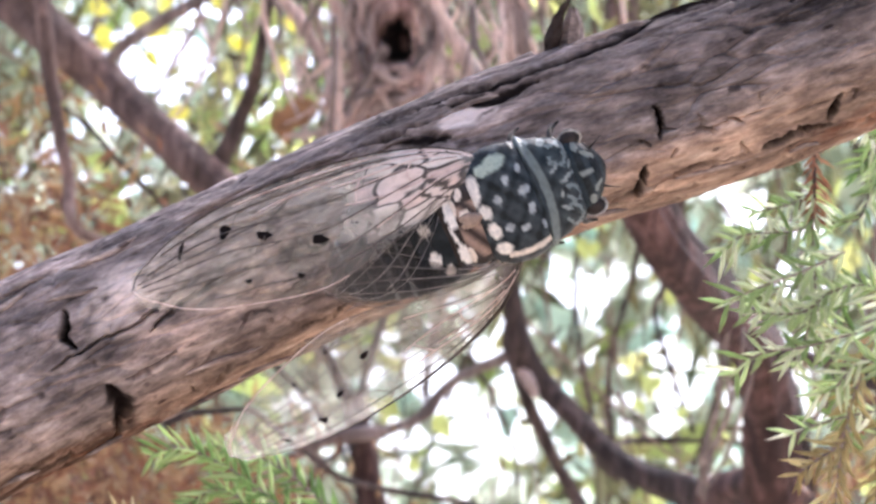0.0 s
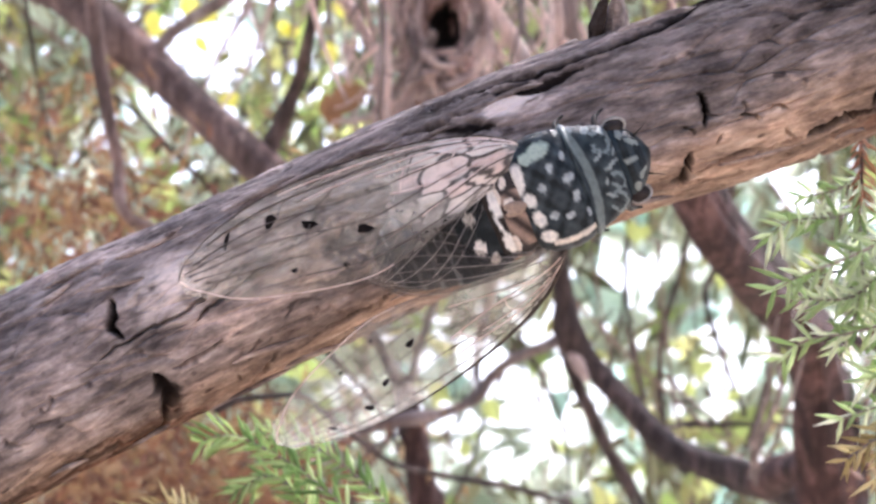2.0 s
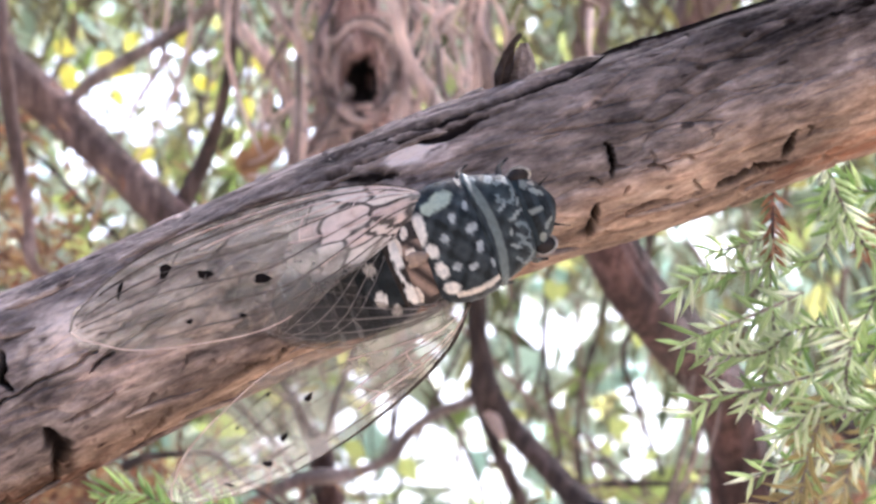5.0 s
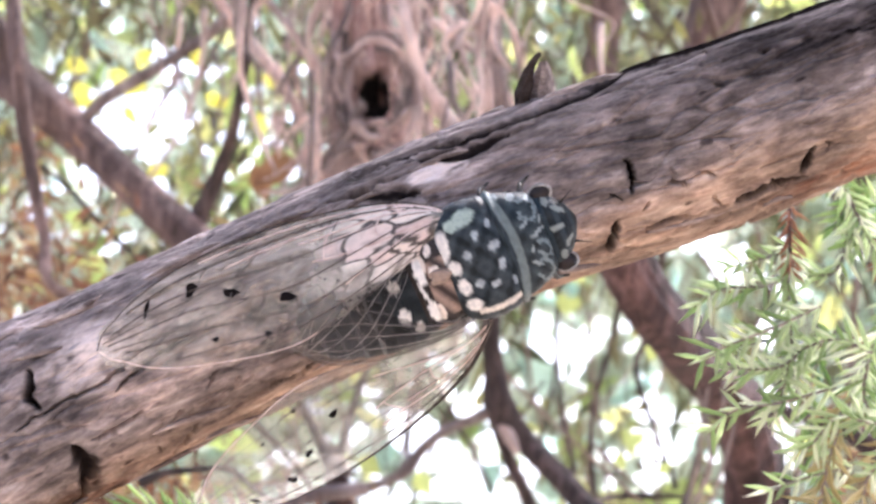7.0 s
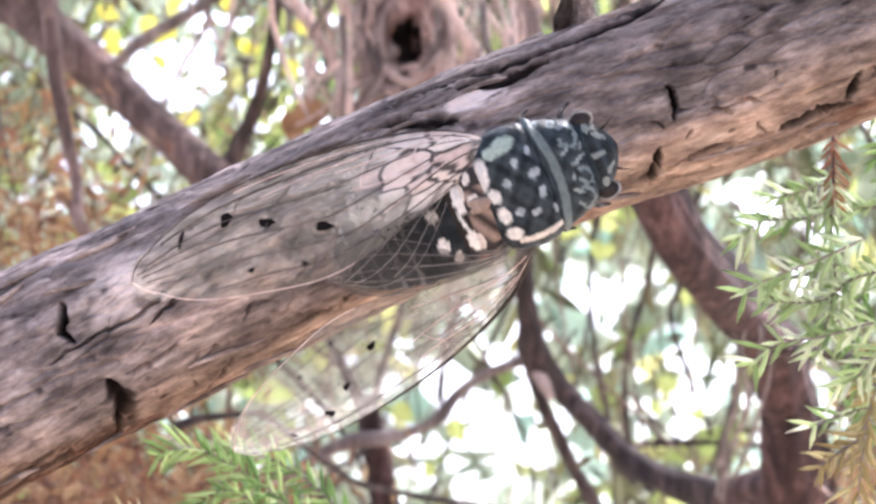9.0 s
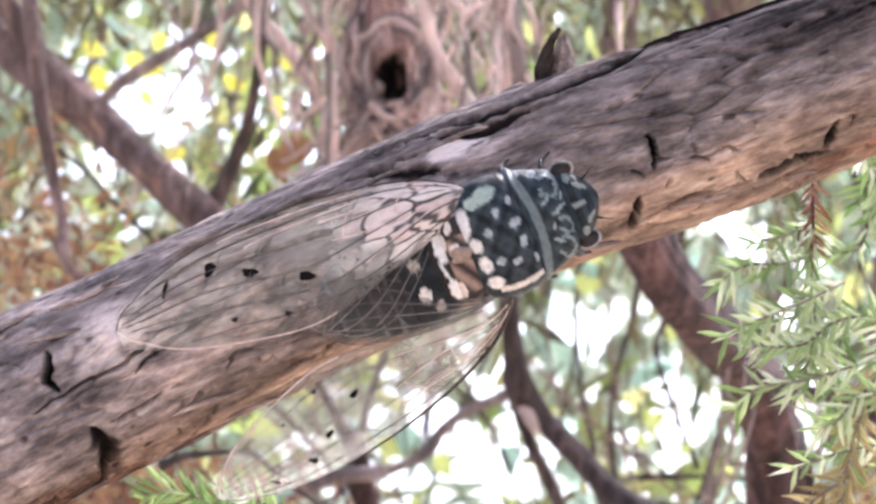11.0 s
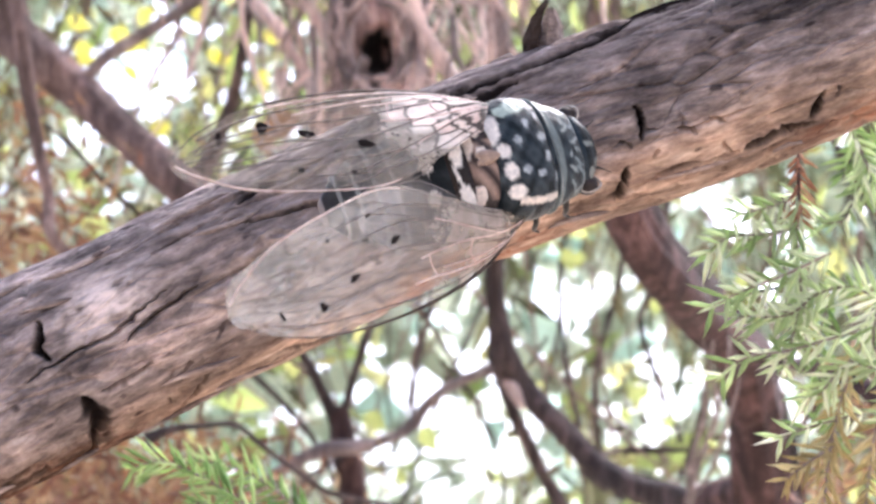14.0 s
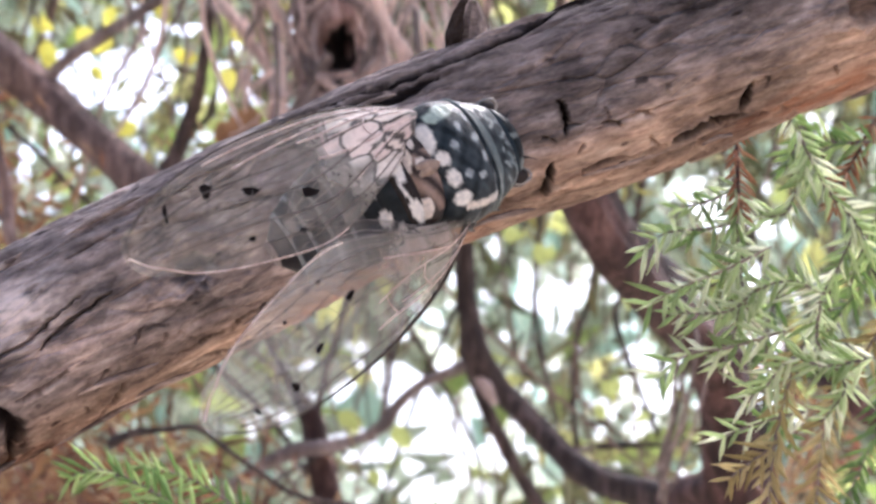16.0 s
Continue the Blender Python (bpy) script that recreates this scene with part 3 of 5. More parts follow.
def spur():
    """A broken side twig on the upper edge of the branch: a solid splinter coloured near black for its shaded hollow,
    with a pale slab of bark beside it.
    """
    dark = tube([(14.2, 13, 21.5, 1.2), (14.5, 12.0, 25.0, 1.0), (15.0, 11.0, 28.2, 0.8), (15.9, 10.6, 30.8, 0.6), (17.0, 10.2, 32.6, 0.22)], 22, 12, 1.1, 4)
    slab = tube([(16.9, 13.0, 22.5, 1.9), (17.2, 12.0, 26.5, 1.6), (17.4, 11.6, 29.4, 1.25), (17.4, 11.4, 31.6, 0.5)], 22, 12, 0.9, 8)
    root = tube([(8.0, 12.5, 20.5, 1.2), (10.6, 11.8, 23.0, 1.9), (13.0, 12.0, 24.6, 1.5)], 18, 10, 0.5, 6)
    return (flow_for(mesh_from("stub", *dark, BARK), 0.85), flow_for(mesh_from("slab", *slab, BARK), 0.0), flow_for(mesh_from("root", *root, BARK), 0.15))


STUB = spur()
stub = part("stub", STUB[0], limb, "broken twig stub, coloured dark for its shaded hollow")
part("bark_slab", STUB[1], stub)
part("stub_base", STUB[2], stub)


def flakes():
    """Loose strips of bark that lift off along the branch."""
    c = spline(AXIS, 60)
    for k in range(26):
        x0, deg, long = rng.uniform(-70, 66), rng.choice([rng.uniform(30, 54), rng.uniform(-85, -45)]), rng.uniform(4, 13)
        if x0 > 8 and deg > 0:      # the bark lies flat there
            continue
        pts = []
        for u in np.linspace(0, 1, 7):
            x = x0 + long * u
            i = np.argmin(np.abs(c[:, 0] - x))
            t = c[min(i + 1, len(c) - 1), :3] - c[i - 1, :3]
            t /= np.linalg.norm(t)
            upv = np.array([-t[2], 0, t[0]])
            a = np.radians(deg + 3 * math.sin(3 * u + k))
            rad = c[i, 3] + 0.1 + 0.45 * abs(u - 0.5) ** 2 * 2 * rng.uniform(0.4, 1.2)
            pts.append((*(c[i, :3] + rad * (math.cos(a) * np.array([0, -1, 0]) + math.sin(a) * upv)), 0.32 * (1 - abs(2 * u - 1) ** 3) + 0.06))
        part("bark_strip", flow_for(mesh_from("bark_strip", *tube(pts, 5, 3, 0.5, k), BARK)), limb)


flakes()


def lifted_strip():
    """A slim strip of bark that has lifted off above the dark seam, beside the stub."""
    c, pts = spline(AXIS, 60), []
    for x in np.linspace(18, 32, 14):
        i = int(np.argmin(np.abs(c[:, 0] - x)))
        t = c[i + 1, :3] - c[i - 1, :3]
        t /= np.linalg.norm(t)
        a = math.radians(np.interp(x, [18, 24, 32], [70, 73, 80]))
        rad = c[i, 3] + np.interp(x, [18, 22, 29, 32], [-0.7, -0.2, -0.1, -0.5])
        pts.append((*(c[i, :3] + rad * (math.cos(a) * np.array([0, -1, 0]) + math.sin(a) * np.array([-t[2], 0, t[0]]))), np.interp(x, [18, 22, 29, 32], [0.3, 0.7, 0.6, 0.2])))
    return flow_for(mesh_from("lifted_strip", *tube(pts, 18, 5, 0.4, 12), BARK))


part("lifted_strip", lifted_strip(), limb, "lifted strip of grey bark over a dark seam")


# ---- needle sprays that hang beside the branch ----
def spray_meshes(rows, length, gap, material, seed, name="needles"):
    """A thin stem and the pointed needles that stand off it in whorls of three."""
    r = np.random.default_rng(seed)
    stem = mesh_from("stem", *tube(rows, 6, 6, 0.2, seed), GREY_TWIG if material is not DRY_NEEDLE else RED_BARK)
    c = spline(rows, 30)[:, :3]
    s = np.r_[0, np.cumsum(np.linalg.norm(np.diff(c, axis=0), axis=1))]
    pieces, turn = [], r.uniform(0, 6)
    for u in np.arange(0.02 * s[-1], s[-1], gap):
        p = np.array([np.interp(u, s, c[:, k]) for k in range(3)])
        q = np.array([np.interp(min(u + 0.5, s[-1]), s, c[:, k]) for k in range(3)]) - np.array([np.interp(max(u - 0.5, 0), s, c[:, k]) for k in range(3)])
        q /= np.linalg.norm(q) + 1e-9
        side = np.cross(q, (0.3, 1, 0.2))
        side /= np.linalg.norm(side)
        other = np.cross(q, side)
        turn += 1.05
        for k in range(3):
            a = turn + k * 2.094 + r.normal(0, 0.25)
            d = q * r.uniform(0.35, 0.85) + math.cos(a) * side + math.sin(a) * other
            d /= np.linalg.norm(d)
            ln = length * r.uniform(0.6, 1.15) * (0.55 + 0.45 * min(1, (s[-1] - u) / 4 + 0.35))
            w = np.cross(d, (0.2, 1, 0.4))
            w /= np.linalg.norm(w)
            n = np.cross(d, w)
            wd = 0.076 * length
            bend = d * ln * 0.55 + q * 0.12 * ln
            ring = [p + w * wd * 0.6, p + n * wd * 0.4, p - w * wd * 0.6, p + bend + w * wd, p + bend + n * wd * 0.5, p + bend - w * wd, p + d * ln + q * 0.25 * ln]
            pieces.append((np.array(ring) * MM, [[0, 1, 4, 3], [1, 2, 5, 4], [2, 0, 3, 5], [3, 4, 6], [4, 5, 6], [5, 3, 6]]))
    return stem, mesh_from(name, *joined(pieces), material)


def spray(rows, length, gap, material, seed, label):
    stem, needles = spray_meshes(rows, length, gap, material, seed)
    ob = part("spray", stem, juniper, label)
    part("needles", needles, ob)


GREEN_L, GOLD_L, RUST_L = "green juniper needle spray", "yellowing juniper needle spray", "dry rust-coloured needle spray"
SPRAYS = [
    ([(60, 52, 0, .2), (53, 50, -3, .2), (46, 48, -5.5, .15), (41, 47, -8, .1)], 5.6, 1.3, NEEDLE, GREEN_L),
    ([(62, 54, -12, .2), (54, 52, -14, .2), (47, 50, -15, .15), (43, 50, -18, .1)], 5.6, 1.3, NEEDLE, GREEN_L),
    ([(66, 60, -24, .2), (60, 58, -25, .2), (53, 56, -27, .15)], 5.4, 1.2, NEEDLE, GREEN_L),
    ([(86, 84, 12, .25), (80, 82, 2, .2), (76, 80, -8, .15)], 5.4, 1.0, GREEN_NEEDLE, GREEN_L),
    ([(56, 55, 8, .25), (56, 57, 2, .22), (57, 60, -6, .2), (58, 62, -13, .15)], 4.6, 0.75, NEEDLE, GREEN_L),
    ([(56, 55, 24, .25), (56, 55, 16, .25), (56, 55, 9, .25), (56.4, 56, 5, .2)], 3.4, 0.55, DRY_NEEDLE, RUST_L),
    ([(56, 56, 9, .2), (52, 55, 7, .2), (47, 54, 6, .1)], 4.2, 0.7, NEEDLE, GREEN_L),
    ([(56, 57, 4, .2), (52, 55, 3, .2), (45, 50, 2.5, .15), (41, 48, 0, .1)], 5.4, 1.0, NEEDLE, GREEN_L),
    ([(56, 58, -3, .2), (53, 57, -5, .2), (47, 55, -6, .1)], 5.0, 0.9, NEEDLE, GREEN_L),
    ([(65, 70, 25, .3), (68, 70, 16, .3), (72, 70, 8, .25), (76, 70, 3, .2), (78, 70, -3, .2)], 5.2, 0.75, NEEDLE, GREEN_L),
    ([(76, 70, 3, .2), (73, 70, -3, .2), (69, 70, -10, .2), (67, 70, -17, .1)], 5.0, 0.8, NEEDLE, GREEN_L),
    ([(69, 70, 14, .2), (67, 70, 9, .2), (65, 70, 5, .2), (60, 70, 5, .1)], 4.8, 0.8, NEEDLE, GREEN_L),
    ([(69, 60, -7, .25), (64, 60, -5, .2), (59, 58, -6, .2), (54, 55, -9, .2), (46, 52, -9, .1)], 5.4, 0.75, NEEDLE, GREEN_L),
    ([(56, 57, -8, .2), (55, 56, -12, .2), (53, 54, -17, .1)], 5.2, 0.8, NEEDLE, GREEN_L),
    ([(74, 50, -16, .25), (67, 50, -17, .2), (62, 50, -16, .2), (58, 50, -20, .2), (55, 50, -21, .1)], 5.4, 0.7, NEEDLE, GREEN_L),
    ([(68, 58, -8, .25), (67, 56, -14, .25), (70, 52, -20, .2), (66, 50, -25, .15)], 5.0, 0.7, NEEDLE, GREEN_L),
    ([(65, 55, -13, .25), (62, 55, -21, .25), (60, 55, -29, .25), (59, 55, -38, .2)], 5.2, 0.8, GOLD_NEEDLE, GOLD_L),
    ([(61, 55, -28, .2), (56, 54, -31, .2), (53, 53, -33, .1)], 5.0, 0.8, GOLD_NEEDLE, GOLD_L),
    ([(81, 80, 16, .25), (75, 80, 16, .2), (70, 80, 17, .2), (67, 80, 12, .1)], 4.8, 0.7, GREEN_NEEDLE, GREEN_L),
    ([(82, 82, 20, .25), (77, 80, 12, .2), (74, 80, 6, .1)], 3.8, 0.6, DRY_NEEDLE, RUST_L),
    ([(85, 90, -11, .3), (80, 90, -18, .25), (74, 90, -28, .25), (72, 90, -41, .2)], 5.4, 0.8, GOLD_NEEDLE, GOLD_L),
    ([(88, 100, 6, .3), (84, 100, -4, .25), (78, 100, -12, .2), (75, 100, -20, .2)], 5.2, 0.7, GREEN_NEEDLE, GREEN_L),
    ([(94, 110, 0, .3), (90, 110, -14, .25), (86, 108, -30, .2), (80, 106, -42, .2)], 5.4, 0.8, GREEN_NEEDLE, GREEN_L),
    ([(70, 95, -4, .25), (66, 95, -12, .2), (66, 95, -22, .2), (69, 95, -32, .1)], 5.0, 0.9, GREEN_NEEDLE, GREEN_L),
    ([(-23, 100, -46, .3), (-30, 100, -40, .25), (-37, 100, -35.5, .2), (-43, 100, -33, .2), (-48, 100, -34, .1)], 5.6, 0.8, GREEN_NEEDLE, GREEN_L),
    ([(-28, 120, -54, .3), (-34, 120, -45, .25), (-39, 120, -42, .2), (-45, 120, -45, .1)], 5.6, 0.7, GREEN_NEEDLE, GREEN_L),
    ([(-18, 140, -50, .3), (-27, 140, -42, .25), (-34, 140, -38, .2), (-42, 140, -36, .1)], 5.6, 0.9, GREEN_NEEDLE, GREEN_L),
    ([(-42, 110, -62, .3), (-46, 110, -52, .25), (-55, 110, -46, .2), (-62, 108, -48, .1)], 5.0, 0.7, GOLD_NEEDLE, GOLD_L),
]
for k, (rows, length, gap, material, label) in enumerate(SPRAYS):
    spray(rows, length, gap * 1.875, material, 100 + k, label)


# ---- the many-stemmed conifer behind ----
conifer = thing("conifer_tree", "old many-stemmed conifer with red-brown bark and a hollow stem", "tree")


def stem(name, rows, material=RED_BARK, wobble=0.14, seed=1, sides=14, parent=None, label=""):
    return part(name, mesh_from(name, *tube(rows, sides, 10, wobble, seed), material), parent or conifer, label)


def hollow_stem():
    """A stem with a dark hollow that opens towards the front and shredding bark round it."""
    rows = [(-14, 560, 330, 15), (-17, 575, 230, 13.5), (-19, 580, 154, 12.7), (-20, 575, 128, 12.4), (-20, 570, 102, 12.1), (-18, 565, 76, 12.5), (-13, 562, 51, 11.0), (0, 580, 22, 8), (24, 640, 16, 6)]
    v, f = tube(rows, 72, 30, 0.42, 5)
    v = v / MM
    d = np.hypot((v[:, 0] + 15.0) / 6.6, (v[:, 2] - 79) / 9.6)
    d = 1.08 * d * (1 + 0.6 * fractal(v[:, 0] / 6 + 40, v[:, 2] / 6 + 40, 88, 3))
    hole = np.exp(-d ** 4) * (v[:, 1] < 566)
    v[:, 1] += 22 * hole
    rim = np.exp(-((d - 1.25) / 0.25) ** 2) * (v[:, 1] < 566)
    v[:, 1] -= 1.6 * rim
    me = mesh_from("hollow_stem", v * MM, f, SHREDDED)
    # The shade in the hollow is put into the colour of its faces.
    me.materials.append(HOLLOW_SHADE)
    cavity_shade = np.array([1 if min(hole[i] for i in q) > 0.25 else 0 for q in f], np.int32)
    me.polygons.foreach_set("material_index", cavity_shade)
    return me


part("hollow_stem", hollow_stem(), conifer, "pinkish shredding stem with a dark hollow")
stem("trunk", [(52, 360, 26, 6.6), (63, 370, 5, 6.5), (75, 390, -8, 6.6), (86, 420, -18, 6.9), (104, 460, -32, 7.8), (111, 480, -50, 8.8), (114, 490, -67, 10), (118, 500, -87, 10.9), (119, 500, -110, 11.6)]
     + to_ground((119, 500, -110, 12), 22), wobble=0.26, seed=11, sides=40, label="red-brown trunk with peeling bark")
# Added dark stem that stands in for the shaded right flank of the trunk.
stem("stem", [(58, 385, 26, 5.6), (70, 392, 4, 5.5), (83, 412, -8, 5.7), (93, 442, -18, 6.0), (111, 482, -32, 6.6), (118, 502, -50, 7.2), (121, 510, -67, 8), (124, 518, -90, 9), (124, 515, -115, 10)], DARK_BARK, 0.42, 71, 30, None, "dark stem added behind the trunk for its shaded flank")
stem("branch", [(52, 360, 26, 6.6), (34, 380, 32, 6), (10, 440, 36, 5.5), (-4, 520, 38, 5), (-12, 560, 45, 5)], seed=12)
stem("branch", [(33, 660, 42, 4.0), (30, 660, 12, 4.0), (30, 660, -9, 4.0), (32, 660, -27, 4.4), (34, 660, -41, 6.2), (44, 660, -55, 4.8), (57, 650, -69, 4.7), (72, 640, -84, 4.8), (86, 620, -91, 5.7), (101, 600, -94, 6.8), (118, 560, -100, 7.5), (119, 505, -130, 8)], DARK_BARK, 0.26, 13, 24)
stem("branch", [(34, 660, -41, 3.5), (23, 660, -46, 2.3), (11, 660, -51, 2.1), (1, 660, -59, 2.3), (-5, 660, -67, 2.9), (-14, 660, -72, 2.2), (-28, 650, -75, 3.2), (-41, 650, -76, 3.7), (-57, 650, -83, 2.3), (-78, 650, -97, 2.1)], GREY_TWIG, 0.25, 14, 10)
stem("branch", [(30, 670, -37, 3.4), (36, 670, -58, 2.7), (44, 670, -77, 3.0), (53, 670, -95, 3.0), (62, 670, -111, 3.0), (80, 640, -150, 3.4), (117, 520, -210, 5)], DARK_BARK, 0.2, 15, 10)
stem("branch", [(34, 661, -45, 2.6), (37, 656, -52, 2.8), (41, 656, -60, 1.6)], PINK_BARK, 0.2, 16, 10)
stem("branch", [(103, 560, -91, 8.2), (109, 530, -84, 7.0), (115, 500, -79, 6)], RED_BARK, 0.2, 17)
stem("branch", [(-330, 640, 250, 12), (-193, 620, 116, 9.4), (-171, 610, 100, 8.8), (-149, 600, 83, 8.1), (-132, 600, 68, 7.8), (-113, 590, 51, 7.3), (-95, 580, 35, 7.0), (-73, 570, 18, 6.7), (-47, 568, 6, 6.3), (-10, 575, 20, 6)], BROWN_BARK, 0.24, 18, 30)
stem("branch", [(-149, 600, 85, 5.4), (-160, 600, 103, 5.0), (-174, 600, 131, 4.3), (-190, 600, 190, 4)], BROWN_BARK, 0.2, 19)
stem("branch", [(-138, 470, 200, 2.6), (-133, 460, 117, 2.5), (-132, 460, 103, 2.5), (-128, 450, 78, 2.7), (-125, 450, 52, 2.5), (-120, 450, 25, 2.2), (-113, 450, 5, 1.9), (-70, 520, 0, 2), (-20, 570, 24, 3)], BROWN_BARK, 0.2, 20, 10)
TWIGS = [
    (DARK_BARK, [(-84, 580, 33, 4.2), (-75, 580, 52, 2.8), (-68, 570, 72, 2.3), (-63, 560, 94, 1.9), (-61, 560, 113, 1.7), (-57, 550, 160, 1.4)]),
    (GREY_TWIG, [(-130, 600, 74, 2.7), (-121, 600, 82, 2.7), (-110, 600, 89, 2.6), (-95, 600, 98, 2.5), (-76, 600, 112, 2.2), (-61, 600, 140, 1.1)]),
    (DARK_BARK, [(-139, 560, 54, 0.9), (-128, 560, 44, 0.9), (-119, 560, 34, 1.0), (-100, 570, 14, 0.8)]),
    (PINK_BARK, [(-16, 550, 140, 2.3), (-8, 540, 121, 2.0), (-3, 530, 101, 2.2), (1, 530, 85, 2.5), (10, 530, 70, 3.0), (16, 530, 55, 3.0), (10, 560, 30, 3)]),
    (PINK_BARK, [(-16, 565, 124, 1.8), (-7, 560, 115, 1.7), (4, 560, 108, 1.7), (19, 560, 98, 1.4), (27, 560, 84, 1.2), (28, 580, 40, 1.2)]),
    (PINK_BARK, [(-75, 550, 140, 1.3), (-55, 550, 114, 1.4), (-45, 550, 101, 1.6), (-34, 550, 83, 1.6), (-26, 550, 62, 1.6), (-18, 558, 45, 1.6)]),
    (PINK_BARK, [(-95, 600, 150, 2.2), (-81, 600, 127, 2.4), (-69, 600, 110, 2.6), (-54, 600, 90, 2.4), (-44, 600, 73, 1.7), (-30, 580, 40, 1.6)]),
    (GREY_TWIG, [(24, 620, 175, 4.4), (27, 620, 135, 4.4), (30, 620, 117, 4.4), (32, 620, 97, 4.2), (34, 620, 77, 4.0), (33, 655, 40, 4)]),
    (BROWN_BARK, [(89, 730, 240, 7.6), (87, 720, 171, 7.6), (86, 720, 141, 7.4), (83, 720, 113, 7.1), (79, 715, 81, 7.1), (55, 680, 40, 7), (34, 660, 20, 6)]),
    (BROWN_BARK, [(153, 760, 260, 13), (146, 750, 176, 13.0), (141, 750, 145, 12.3), (136, 750, 125, 11.7), (127, 745, 90, 11), (90, 700, 50, 9), (36, 660, 24, 7)]),
    (DARK_BARK, [(72, 790, 60, 1.3), (70, 850, 1, 1.3), (69, 850, -24, 1.3), (72, 850, -52, 1.3), (78, 850, -83, 1.1)]),
    (DARK_BARK, [(100, 760, 40, 1.5), (96, 850, -19, 1.4), (90, 850, -38, 1.4), (86, 850, -66, 1.3), (89, 850, -112, 1.3)]),
    (DARK_BARK, [(116, 760, 40, 1.7), (109, 800, -13, 1.6), (104, 800, -29, 1.6), (111, 800, -55, 1.3), (123, 800, -87, 1.2)]),
    (DARK_BARK, [(9, 760, 30, 1.3), (5, 800, -9, 1.2), (1, 800, -33, 1.2), (-4, 780, -54, 1.2), (-5, 662, -68, 1.2)]),
    (DARK_BARK, [(57, 655, -70, 1.3), (71, 800, -87, 1.3), (79, 800, -103, 1.3), (95, 800, -114, 1.2)]),
    (DARK_BARK, [(72, 650, -80, 1.2), (84, 700, -82, 1.2), (96, 700, -82, 1.7), (113, 700, -82, 1.0), (132, 700, -83, 0.7)]),
    (GREY_TWIG, [(88, 424, -16, 0.7), (90, 420, -23, 0.7), (89, 430, -39, 0.7), (90, 450, -53, 0.8), (89, 480, -70, 0.9), (96, 540, -88, 0.9)]),
    (GREY_TWIG, [(95, 440, -20, 0.6), (95, 420, -27, 0.6), (93, 430, -45, 0.7), (92, 460, -61, 0.8), (90, 480, -77, 0.8), (97, 540, -90, 0.9)]),
    (GREY_TWIG, [(84, 418, -15, 0.5), (86, 420, -23, 0.5), (91, 430, -38, 0.6), (94, 450, -53, 0.7), (90, 470, -67, 0.7), (95, 540, -88, 0.8)]),
    (GREY_TWIG, [(98, 445, -24, 0.5), (99, 428, -36, 0.5), (96, 440, -54, 0.6), (93, 460, -70, 0.6), (96, 530, -86, 0.6)]),
    (RED_BARK, [(150, 320, -60, 3.6), (135, 300, -43, 3.5), (124, 300, -43, 3.4), (115, 300, -35, 3.0), (108, 330, -30, 2), (104, 455, -32, 1.5)]),
]
for k, (material, rows) in enumerate(TWIGS):
    stem("twig", rows, material, 0.22, 40 + k, 10)


def tangle():
    """Fine dry shoots and shreds of bark that hang about the hollow stem."""
    r = np.random.default_rng(5)
    for k in range(270):
        x, y, z = r.normal(-14, 34), r.uniform(500, 640), r.uniform(70, 150)
        if k < 150:
            x, y, z = r.normal(-19, 11), r.uniform(535, 560), r.uniform(62, 140)
        long, dx = r.uniform(25, 70), r.normal(0, 12)
        if abs(x + 15.5) < 10 and z > 62 and z - long < 92:
            continue
        rows = [(x, y, z, 0.0)]
        for u in (0.35, 0.7, 1.0):
            rows.append((x + dx * u + r.normal(0, 4), y + r.normal(0, 5), z - long * u + r.normal(0, 3), 0.0))
        if any(abs(a + 16) < 5.5 and 69 < c < 90 for a, b, c, _ in spline(rows, 6)):
            continue
        w = r.choice([0.35, 0.55, 0.8, 1.3])
        rows = [(a, b, c, w * (1 - 0.2 * i)) for i, (a, b, c, _) in enumerate(rows)]
        stem("shoot", rows, (PINK_BARK, GREY_TWIG, PINK_BARK, PINK_BARK)[k % 4], 0.3, 200 + k, 6)


tangle()


def shreds():
    """Curled strips of pale bark round the mouth of the hollow and beside it."""
    r = np.random.default_rng(9)
    for k in range(34):
        ring = k < 18
        cx, cz = (-15.5 + r.normal(0, 1.5), 79 + r.normal(0, 2)) if ring else (r.normal(-8, 24), r.uniform(62, 125))
        rad, start, sweep = (r.uniform(9.5, 18), r.uniform(0, 6.3), r.uniform(1.2, 3.4)) if ring else (r.uniform(6, 22), r.uniform(0, 6.3), r.uniform(0.8, 2.4))
        w, y = r.uniform(0.6, 1.7), r.uniform(535, 548)
        rows = [(cx + rad * 0.85 * math.cos(start + sweep * u), y + 6 * math.sin(3 * u + k), cz + rad * 1.2 * math.sin(start + sweep * u), w * (1.1 - 0.5 * u)) for u in (0, 0.25, 0.5, 0.75, 1.0)]
        if any(abs(a + 16) < 6 and 70 < c < 89 for a, b, c, _ in spline(rows, 6)):
            continue
        stem("bark_shred", rows, (PINK_BARK, PINK_BARK, GREY_TWIG)[k % 3], 0.35, 500 + k, 6)

    for k in range(34):      # a fan of pale strips below the hollow
        x, z = -15 + r.normal(0, 8), 64 + r.normal(0, 5)
        dx, dz, w = r.normal(-14, 12), r.uniform(-34, -8), r.uniform(0.5, 1.6)
        rows = [(x + dx * u + r.normal(0, 2.5), 540 + r.normal(0, 4), z + dz * u + 5 * math.sin(3 * u + k), w * (1.1 - 0.6 * u)) for u in (0, 0.35, 0.7, 1.0)]
        stem("bark_shred", rows, (PINK_BARK, PINK_BARK, GREY_TWIG)[k % 3], 0.35, 600 + k, 6)


shreds()

# ---- a young tree below, with an arching dry twig ----
young = thing("young_tree", "young forked tree with dark red-brown bark", "tree")
